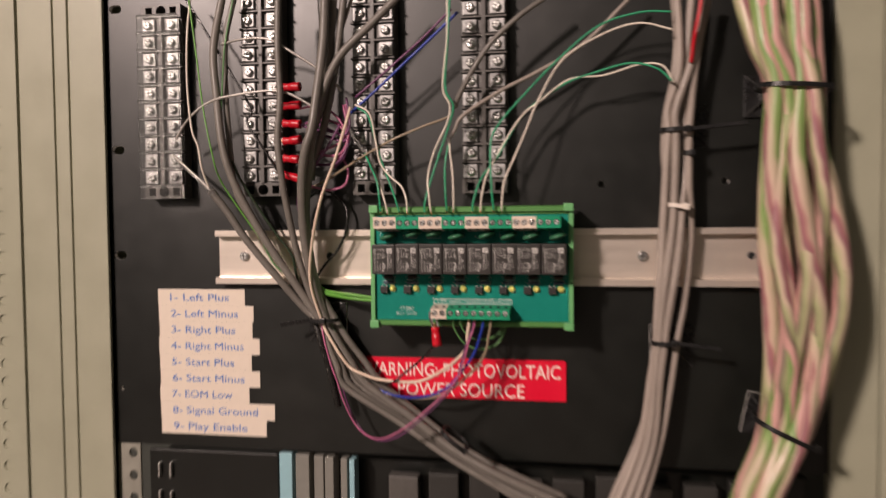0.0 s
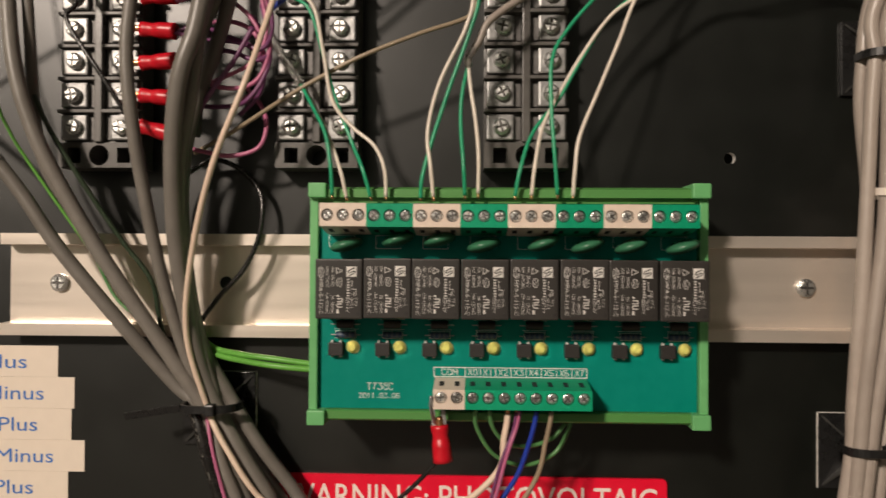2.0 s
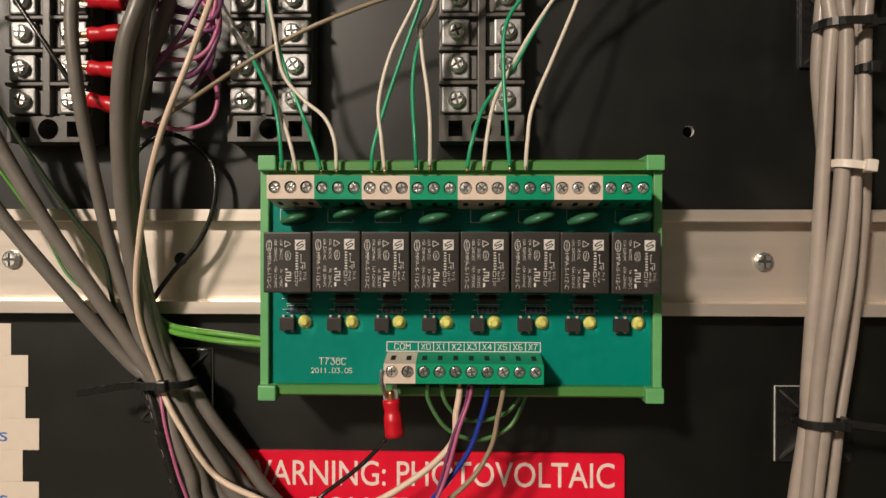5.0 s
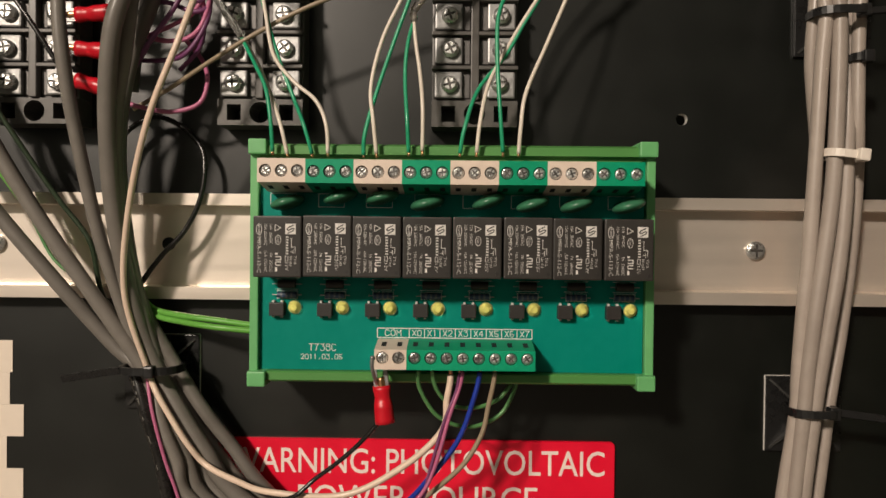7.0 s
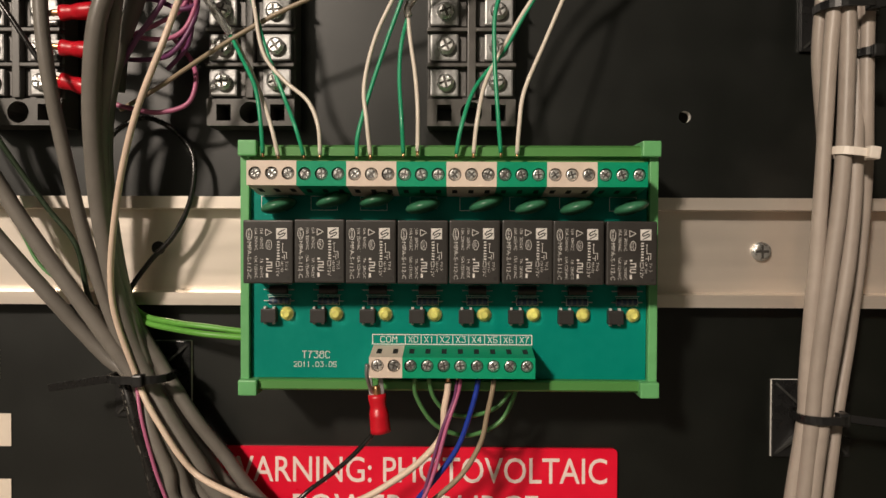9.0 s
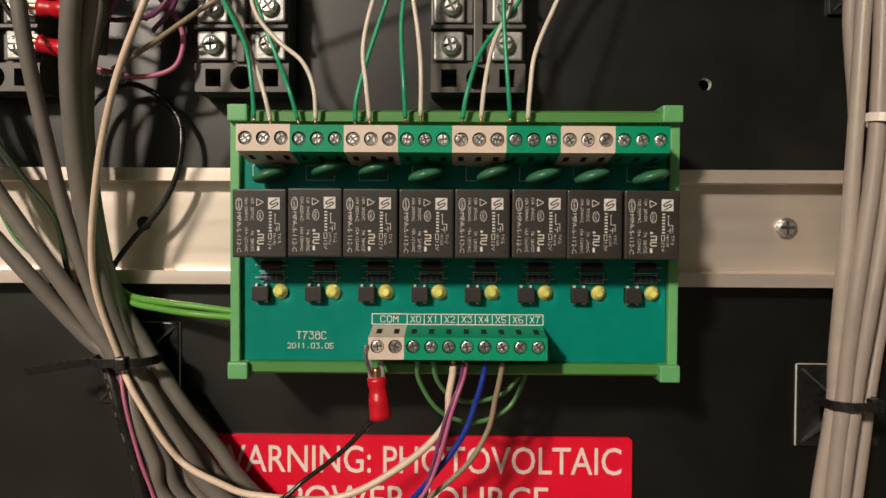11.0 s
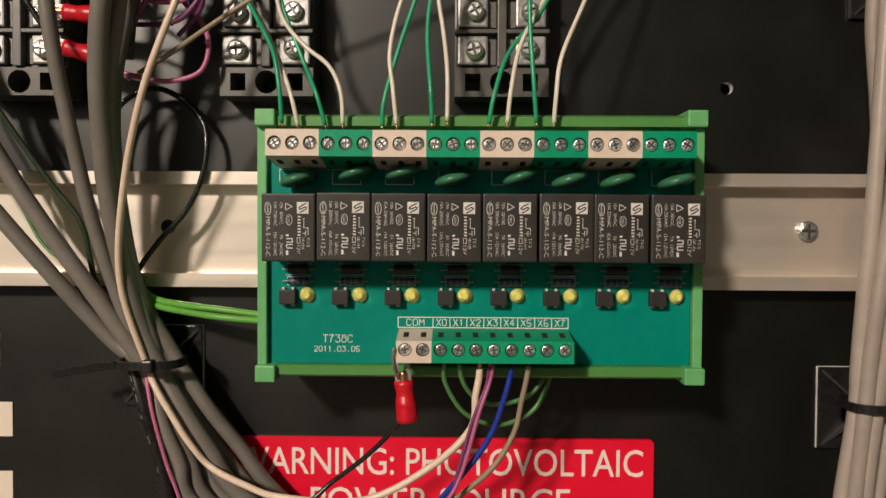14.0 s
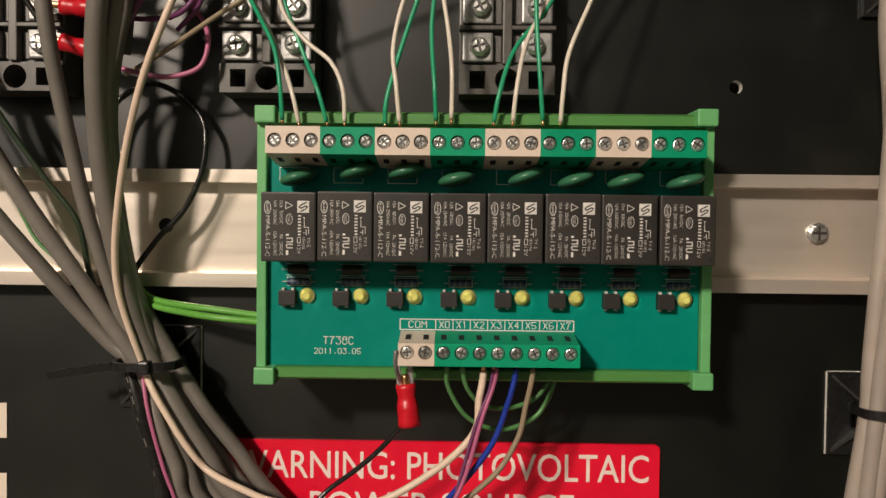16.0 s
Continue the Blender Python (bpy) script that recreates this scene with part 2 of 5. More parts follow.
def add_box(bm, x0, x1, z0, z1, d0, d1, bevel=0.0, mat_index=0):
    made = bmesh.ops.create_cube(bm, size=1.0)["verts"]
    bmesh.ops.scale(bm, vec=(x1 - x0, d1 - d0, z1 - z0), verts=made)
    bmesh.ops.translate(bm, vec=((x0 + x1) / 2, -(d0 + d1) / 2, (z0 + z1) / 2), verts=made)
    faces = list({f for v in made for f in v.link_faces})
    for f in faces:
        f.material_index = mat_index
    if bevel:
        edges = list({e for v in made for e in v.link_edges})
        r = bmesh.ops.bevel(bm, geom=edges, offset=bevel, segments=2, profile=0.6, affect="EDGES")
        for f in r["faces"]:
            f.material_index = mat_index
    return bm


def box(*a, bevel=0.0):
    return add_box(bmesh.new(), *a, bevel=bevel)


def add_disc(bm, x, z, d0, d1, r0, r1=None, n=20):
    """An upright cylinder or cone on the panel's plane, from d0 to d1."""
    m = Matrix.Translation((x, -(d0 + d1) / 2, z)) @ Matrix.Rotation(radians(90), 4, "X")
    bmesh.ops.create_cone(bm, cap_ends=True, segments=n, radius1=r0, radius2=r0 if r1 is None else r1, depth=d1 - d0, matrix=m)
    return bm


def add_prism(bm, profile, x0, x1):
    """A profile of (z, d) points pushed along x."""
    a = [bm.verts.new((x0, -d, z)) for z, d in profile]
    b = [bm.verts.new((x1, -d, z)) for z, d in profile]
    n = len(profile)
    bm.faces.new(a), bm.faces.new(b[::-1])
    for i in range(n):
        bm.faces.new((a[i], b[i], b[(i + 1) % n], a[(i + 1) % n]))
    bmesh.ops.recalc_face_normals(bm, faces=bm.faces)
    return bm


def plate_with_holes(x0, x1, z0, z1, d0, d1, holes, n=20):
    """A flat plate with round or oblong holes cut through: holes are (x, z, half width, half height), square where the half width is negative."""
    bm = bmesh.new()
    loops = [[(x0, z0), (x1, z0), (x1, z1), (x0, z1)]]
    for hx, hz, hw, hh in holes:
        if hw < 0:
            loops.append([(hx + hw, hz - hh), (hx - hw, hz - hh), (hx - hw, hz + hh), (hx + hw, hz + hh)])
            continue
        r = min(hw, hh)
        loops.append([(hx + math.copysign(hw - r, math.cos(a)) * (hw > r) + r * math.cos(a), hz + math.copysign(hh - r, math.sin(a)) * (hh > r) + r * math.sin(a))
                      for a in (2 * math.pi * (i + 0.5) / n for i in range(n))])
    edges = []
    for lp in loops:
        vs = [bm.verts.new((x, -d1, z)) for x, z in lp]
        edges += [bm.edges.new((vs[i], vs[(i + 1) % len(vs)])) for i in range(len(vs))]
    bmesh.ops.triangle_fill(bm, edges=edges, use_beauty=True, normal=(0, -1, 0))
    faces = list(bm.faces)
    ext = bmesh.ops.extrude_face_region(bm, geom=faces)
    moved = [g for g in ext["geom"] if isinstance(g, bmesh.types.BMVert)]
    bmesh.ops.translate(bm, vec=(0, d1 - d0, 0), verts=moved)
    bmesh.ops.recalc_face_normals(bm, faces=bm.faces)
    return bm


def smooth_line(pts, steps=7):
    """Catmull-Rom through the points."""
    p = [Vector(q) for q in pts]
    p = [2 * p[0] - p[1]] + p + [2 * p[-1] - p[-2]]
    line = []
    for i in range(1, len(p) - 2):
        a, b, c, d = p[i - 1:i + 3]
        for k in range(steps):
            t = k / steps
            line.append(0.5 * (2 * b + (c - a) * t + (2 * a - 5 * b + 4 * c - d) * t * t + (3 * b - a - 3 * c + d) * t ** 3))
    return line + [p[-2]]


def tube(line, r, sides=10, wob=0.0):
    bm = bmesh.new()
    uvl = bm.loops.layers.uv.new("UVMap")
    tan = [(line[min(i + 1, len(line) - 1)] - line[max(i - 1, 0)]).normalized() for i in range(len(line))]
    up = tan[0].orthogonal().normalized()
    rings, run = [], 0.0
    for i, (c, t) in enumerate(zip(line, tan)):
        up = (up - t * up.dot(t)).normalized()
        side = t.cross(up)
        rr = r * (1 + wob * noise.noise(c * 0.08))
        rings.append([bm.verts.new(c + rr * (math.cos(a) * up + math.sin(a) * side)) for a in (2 * math.pi * k / sides for k in range(sides))])
    for i in range(len(rings) - 1):
        step = (line[i + 1] - line[i]).length / (2 * math.pi * r)
        for k in range(sides):
            f = bm.faces.new((rings[i][k], rings[i][(k + 1) % sides], rings[i + 1][(k + 1) % sides], rings[i + 1][k]))
            for lp, (u, w) in zip(f.loops, ((k, run), (k + 1, run), (k + 1, run + step), (k, run + step))):
                lp[uvl].uv = (u / sides, w)
        run += step
    bm.faces.new(rings[0]), bm.faces.new(rings[-1][::-1])
    bmesh.ops.recalc_face_normals(bm, faces=bm.faces)
    return bm


CABLE_CATEGORY = {"wire": "wire", "cable": "cable"}


def wire(name, mat, r, pts, label, group="", bare=0, clip_end=False):
    """A tube along the points; bare: so many steps of its end are stripped to tinned copper."""
    line = smooth_line([V(*p) for p in pts], 8)
    whole = line
    if bare:
        line = line[:-bare] if not clip_end else line[bare:]
    ob = part(name, tube(line, r, 12 if r > 1.5 else 8, 0.03), mat, None, smooth=True)
    if bare:
        part("bare_end", tube(whole[-bare - 1:] if not clip_end else whole[:bare + 1], r * 0.7, 8, 0.1), COPPER, ob, "stripped copper end", smooth=True)
    return tagged(ob, label, CABLE_CATEGORY[name], group or ("sheathed cables" if name == "cable" else "loose wires"))


def add_stroke(bm, pts, w, d, mat_index=0):
    """A printed line through (x, z) points."""
    for (xa, za), (xb, zb) in zip(pts, pts[1:]):
        dx, dz = xb - xa, zb - za
        L = math.hypot(dx, dz)
        nx, nz, ex, ez = -dz / L * w / 2, dx / L * w / 2, dx / L * w / 3, dz / L * w / 3
        f = bm.faces.new([bm.verts.new((x, -d, z)) for x, z in ((xa - nx - ex, za - nz - ez), (xb - nx + ex, zb - nz + ez), (xb + nx + ex, zb + nz + ez), (xa + nx - ex, za + nz - ez))])
        f.material_index = mat_index
    return bm


def text_bm(bm, body, x, z, d, width, cap, down=False, bold=0.0):
    """Letters in the built-in font, fitted to a width and a capital height; down: they read downwards."""
    cu = bpy.data.curves.new("letters", "FONT")
    cu.body, cu.size, cu.resolution_u, cu.offset = body, 1.0, 3, bold
    ob = new("letters", cu)
    dg = bpy.context.evaluated_depsgraph_get()
    me = bpy.data.meshes.new_from_object(ob.evaluated_get(dg))
    xs = [v.co.x for v in me.vertices]
    sx, sy = width / (max(xs) - min(xs)), cap / 0.73
    left = min(xs)
    for v in me.vertices:
        u, w = (v.co.x - left) * sx, v.co.y * sy
        v.co = (x + w, -d, z - u) if down else (x + u, -d, z + w)
    bm.from_mesh(me)
    bpy.data.objects.remove(ob)
    bpy.data.curves.remove(cu)
    bpy.data.meshes.remove(me)
    return bm


def add_flat(bm, x0, x1, z0, z1, d):
    vs = [bm.verts.new((x, -d, z)) for x, z in ((x0, z0), (x1, z0), (x1, z1), (x0, z1))]
    bm.faces.new(vs)
    return bm


def add_outline(bm, x0, x1, z0, z1, d, w):
    add_flat(bm, x0, x1, z1 - w, z1, d), add_flat(bm, x0, x1, z0, z0 + w, d)
    add_flat(bm, x0, x0 + w, z0 + w, z1 - w, d), add_flat(bm, x1 - w, x1, z0 + w, z1 - w, d)
    return bm


def add_ring_flat(bm, x, z, d, rx, rz, w, n=24):
    for i in range(n):
        a, b = 2 * math.pi * i / n, 2 * math.pi * (i + 1) / n
        vs = [bm.verts.new((x + (rx - o) * math.cos(t), -d, z + (rz - o) * math.sin(t))) for t, o in ((a, 0), (b, 0), (b, w), (a, w))]
        bm.faces.new(vs)
    return bm


def screw_mesh(name, r, h, mat, slot=True, dome=0.35, n=18):
    """A pan head with a cross recess, standing on d = 0."""
    bm = bmesh.new()
    add_disc(bm, 0, 0, 0, h * (1 - dome), r, n=n)
    add_disc(bm, 0, 0, h * (1 - dome), h * 0.92, r, r * 0.72, n=n)
    if slot:
        w = r * 0.15
        # four raised quarters leave a cross-shaped recess between them
        for sx in (-1, 1):
            for sz in (-1, 1):
                q = [(w, w), (r * 0.70, w), (r * 0.52, r * 0.52), (w, r * 0.70)]
                lo = [bm.verts.new((sx * x, -h * 0.90, sz * z)) for x, z in q]
                hi = [bm.verts.new((sx * x * 0.94, -h * 1.12, sz * z * 0.94)) for x, z in q]
                bm.faces.new(hi)
                for i in range(4):
                    bm.faces.new((lo[i], lo[(i + 1) % 4], hi[(i + 1) % 4], hi[i]))
    bmesh.ops.recalc_face_normals(bm, faces=bm.faces)
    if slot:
        # dark sheets over the floor of the recess, one along each arm
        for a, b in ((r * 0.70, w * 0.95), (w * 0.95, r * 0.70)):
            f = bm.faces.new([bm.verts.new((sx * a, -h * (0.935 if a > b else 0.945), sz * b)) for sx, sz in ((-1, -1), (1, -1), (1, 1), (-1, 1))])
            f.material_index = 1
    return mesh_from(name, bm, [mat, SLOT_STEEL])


# ---- the setting: panel, rack posts, room ----
panel_holes = [(78.3, 44.6, 2.1, 2.1), (151.5, 45.3, 2.1, 2.1), (-247.3, 169, 4.6, 2.9), (-247.6, 73.2, 4.6, 2.9), (-247.9, 0.8, 4.6, 2.9), (-248.8, -92.3, 1.6, 1.6), (-247, 213, 4.6, 2.9)]
panel = tagged(part("panel", plate_with_holes(-262, 232, -130.5, 300, -3, 0, panel_holes, 16), PANEL_BLACK), "black powder-coated mounting panel in the rack", "panel", kind="structure")
tagged(part("backdrop", box(-262, 232, -130, 300, -16, -13), OLIVE_PAINT), "pale inside of the cabinet behind the panel holes", "backdrop", kind="structure")


for hx, hz, hw, hh in panel_holes:
    lining = bmesh.new()
    ring = [[lining.verts.new((hx + math.copysign(hw - hh, math.cos(a)) * (hw > hh) + (hh - 0.12) * math.cos(a), -d, hz + (hh - 0.12) * math.sin(a))) for a in (2 * math.pi * (i + 0.5) / 20 for i in range(20))] for d in (-3.0, -0.3)]
    for i in range(20):
        lining.faces.new((ring[0][i], ring[0][(i + 1) % 20], ring[1][(i + 1) % 20], ring[1][i]))
    part("hole_edge", lining, BARE_EDGE, panel, "bare metal edge of a drilled hole")


def rack_post(name, x0, x1, side):
    """Folded sheet-steel post with upright grooves; side is the direction away from the panel."""
    th = empty_thing(name, "olive grey painted steel rack post with upright grooves", "rack post", kind="structure")
    edge = x0 if side > 0 else x1
    # strips of the folded face, each a little apart, so that dark grooves stay between
    widths = (25.6, 10.2, 26.4, 30.0)
    at = 0.0
    for w in widths:
        a, b = edge + side * at, edge + side * (at + w)
        part("face_strip", box(min(a, b), max(a, b), -900, 900, -2, 5.0, bevel=0.7), OLIVE_PAINT, th)
        at += w + 1.3
    part("post_body", box(min(edge, edge + side * at), max(edge, edge + side * at), -900, 900, -6, 2.6), OLIVE_PAINT, th)
    return th


rack_post("rack_post_left", -400, -254.2, -1)
rack_post("rack_post_right", 211, 400, 1)
# hole strip on the outside of the left post: the usual three-hole rack pitch
hole_z = [-310.8 + 44.45 * k + o for k in range(14) for o in (0, 12.7, 28.6)]
strip = plate_with_holes(-350, -320.5, -320, 330, 5.0, 6.0, [(-335.2, z, 4.2, 3.4) for z in hole_z], 12)
tagged(part("trim", strip, OLIVE_PAINT), "perforated olive grey steel strip along the rack post", "trim", kind="structure")
# a flat black sheet gives the strip's holes their shade
tagged(part("trim", box(-349, -321, -319, 329, 4.9, 4.97), HOLE_SHADE), "black sheet painted as the shade behind the perforated strip", "trim", kind="structure")

for nm, b in (("floor", (-1900, 1900, -920, -900, -400, 3600)), ("ceiling", (-1900, 1900, 1500, 1520, -400, 3600)),
              ("wall_north", (-1900, 1900, -900, 1500, -400, -370)), ("wall_south", (-1900, 1900, -900, 1500, 3570, 3600)),
              ("wall_west", (-1930, -1900, -900, 1500, -400, 3600)), ("wall_east", (1900, 1930, -900, 1500, -400, 3600))):
    tagged(part(nm, box(*b), FLOOR_TILE if nm == "floor" else WALL_PAINT), "plain " + ("vinyl floor" if nm == "floor" else "grey painted " + nm.split("_")[0]) + " of the equipment room", nm.split("_")[0], kind="structure")

# ---- din rail ----
rail = empty_thing("mounting_rail", "aluminium top-hat rail screwed to the black panel", "rail")
X0, X1 = -174, 173.5
profile = [(17.5, 6.4), (17.5, 7.5), (13.6, 7.5), (13.3, 1.2), (-13.5, 1.2), (-13.8, 7.5), (-17.9, 7.5), (-17.9, 6.4), (-14.9, 6.4), (-14.6, 0.1), (14.4, 0.1), (14.7, 6.4)]
part("rail_profile", add_prism(bmesh.new(), profile, X0, X1), ALU, rail)
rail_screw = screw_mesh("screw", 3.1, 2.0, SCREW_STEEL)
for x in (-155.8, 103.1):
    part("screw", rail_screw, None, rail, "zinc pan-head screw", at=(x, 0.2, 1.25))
# no hole is cut in the rail: black discs paint its shade
for x in (-96.5, -6, 166.3):
    part("slot_hole", add_disc(bmesh.new(), x, 0.5, 1.18, 1.26, 2.3), HOLE_SHADE, rail, "black disc painted as the shade in an empty screw hole")

# ---- relay board on its carrier ----
board = empty_thing("relay_board", "green eight-relay interface board in a green rail carrier", "relay board")
bm = bmesh.new()
add_prism(bm, [(27.2, 10), (31.5, 10), (31.5, 30.5), (30.7, 32.6), (28.2, 32.6), (28.2, 30.4), (26.6, 30.4), (26.6, 26.0), (27.2, 26.0)], -58.0, 58.8)
part("carrier_top", bm, CARRIER_GREEN, board)
bm = bmesh.new()
add_prism(bm, [(-36.6, 10), (-40.5, 10), (-40.5, 31.4), (-39.9, 32.2), (-37.7, 32.2), (-37.3, 31.6), (-37.3, 29.6), (-36.6, 26.0)], -58.0, 58.8)
part("carrier_bottom", bm, CARRIER_GREEN, board)
part("carrier_back", box(-58.0, 58.8, -36.5, 27.6, 7.6, 10.2, bevel=0.3), CARRIER_GREEN, board)
for s, xa in ((1, -60.6), (-1, 61.5)):
    bm = bmesh.new()
    a, b = sorted((xa, xa + s * 2.6))
    add_box(bm, a, b, -41.6, 32.3, 8, 31.6, bevel=0.35)
    c, e = sorted((xa - s * 0.1, xa + s * 5.4))
    add_box(bm, c, e, 28.0, 32.6, 22, 34.2, bevel=0.5)
    add_box(bm, c, e, -41.8, -37.2, 22, 34.2, bevel=0.5)
    part("end_cap", bm, CAP_GREEN, board, "pale green plastic end cap")
pcb = part("circuit_board", box(-57.9, 58.7, -37.2, 27.6, 28.0, 29.5, bevel=0.1), PCB_GREEN, board, "green solder-masked circuit board")
SILK = 29.58
# plotted single-stroke characters: each pair of digits is a corner on a grid four wide and six high
STROKES = {"T": "0646 2620", "7": "06462410", "3": "064624344341301001", "8": "1405163645341403011030414334", "C": "4536160501103041", "2": "05163645440040",
           "0": "163645413010010516", "O": "163645413010010516", "1": "152620", ".": "2021", "5": "460603334241301001", "M": "0006234640", "X": "0046 0640",
           "4": "30360242", "6": "3616050110304142331302"}


def plot(bm, body, x, z, width, height, pen):
    pitch = width / (len(body) - 0.3)
    for k, ch in enumerate(body):
        for line in STROKES[ch].split():
            pts = [(x + pitch * (k + 0.7 * int(line[q]) / 4), z + height * int(line[q + 1]) / 6) for q in range(0, len(line), 2)]
            add_stroke(bm, pts, pen, SILK)
    return bm


bm = bmesh.new()
plot(bm, "T738C", -42.7, -31.3, 8.1, 2.0, 0.24)
plot(bm, "2011.03.05", -45.2, -33.9, 12.6, 1.45, 0.20)
add_outline(bm, -22.0, 25.3, -27.2, -24.1, SILK, 0.26)
for i, s in enumerate(("COM", "X0", "X1", "X2", "X3", "X4", "X5", "X6", "X7")):
    x = -22.0 + (0 if i == 0 else 9.8 + 4.69 * (i - 1))
    w = 9.8 if i == 0 else 4.69
    if i:
        add_flat(bm, x - 0.12, x + 0.12, -27.2, -24.1, SILK)
    plot(bm, s, x + w / 2 - (2.4 if i == 0 else 1.35), -26.5, 4.8 if i == 0 else 2.7, 1.75, 0.22)
for i in range(8):
    x = -50.5 + 14.65 * i
    add_outline(bm, x - 4.4, x + 3.6, 13.0 - (0.6 if i % 3 else 0), 16.6, SILK, 0.16)
    add_flat(bm, x - 2.6, x + 4.6, -9.6, -9.48, SILK), add_flat(bm, x - 2.6, x + 4.6, -12.7, -12.58, SILK)
    add_outline(bm, x - 2.2, x + 4.2, -15.5, -13.1, SILK, 0.12)
tagged(part("silkscreen", bm, SILK_WHITE, pcb, "white printed lettering"), kind="stuff")

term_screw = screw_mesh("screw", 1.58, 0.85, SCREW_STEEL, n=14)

# black disc on the well's floor, painting the shade round the screw
well_mesh = mesh_from("screw_well", add_disc(bmesh.new(), 0, 0, 0, 0.06, 1.79, n=16), HOLE_SHADE)


def terminal_block(n, mat, label, x0, z_front, flip):
    """Block of n screw terminals: a shelf with sunk screws, a sloping side with probe holes, wire mouths on the far side."""
    p = 4.637 if flip else 4.547
    w = n * p
    s = -1 if flip else 1
    # profile in (z, d): screw face in front, slope towards the board's middle
    hi, lo, foot = (3.4, 2.4, 3.9) if flip else (3.45, 3.3, 5.2)
    F, B = (41.2, 31.5) if flip else (45.7, 34.0)
    prof = [(hi * s, 29.5), (hi * s, F), (-lo * s, F), (-foot * s, B), (-foot * s, 29.5)]
    bm = add_prism(bmesh.new(), [(z_front + a, d) for a, d in prof], x0, x0 + w)
    za, zb = sorted((z_front + hi * s, z_front - lo * s))
    face = plate_with_holes(x0, x0 + w, za, zb, F, F + 1.3, [(x0 + p * (i + 0.5), z_front, 1.80, 1.80) for i in range(n)], 16)
    joined = bpy.data.meshes.new("face")
    face.to_mesh(joined)
    face.free()
    bm.from_mesh(joined)
    bpy.data.meshes.remove(joined)
    blk = part("terminal_block", bm, mat, board, label)
    # flat black faces on the solid block paint the shade of holes and mouths
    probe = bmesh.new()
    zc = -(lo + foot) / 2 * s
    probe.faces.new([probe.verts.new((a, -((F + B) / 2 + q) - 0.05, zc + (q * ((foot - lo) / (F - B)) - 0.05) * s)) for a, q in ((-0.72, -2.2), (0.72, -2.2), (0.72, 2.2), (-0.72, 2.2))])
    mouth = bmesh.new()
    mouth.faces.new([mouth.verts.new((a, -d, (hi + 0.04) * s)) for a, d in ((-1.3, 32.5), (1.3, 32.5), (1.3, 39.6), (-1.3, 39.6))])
    pm, wm = mesh_from("probe_hole", probe, HOLE_SHADE), mesh_from("wire_mouth", mouth, HOLE_SHADE)
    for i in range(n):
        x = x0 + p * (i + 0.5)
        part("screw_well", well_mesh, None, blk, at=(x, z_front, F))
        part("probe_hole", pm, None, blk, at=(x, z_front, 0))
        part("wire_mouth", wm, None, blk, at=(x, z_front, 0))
    for i in range(n):
        sc = part("screw", term_screw, None, blk, at=(x0 + p * (i + 0.5), z_front, F + 0.06))
        sc.rotation_euler = (0, random.uniform(0, 3.1), 0)
    return blk


for i in range(8):
    terminal_block(3, TERM_GREEN if i % 2 else TERM_CREAM, ("green" if i % 2 else "cream") + " three-way screw terminal block", -54.6 + 13.64 * i, 21.75 + (0.25, 0.1, 0.05, 0, 0, 0, 0, 0)[i], False)
terminal_block(2, TERM_CREAM, "cream two-way screw terminal block", -21.5, -31.3, True)
terminal_block(8, TERM_GREEN, "green eight-way screw terminal block", -12.2, -31.3, True)


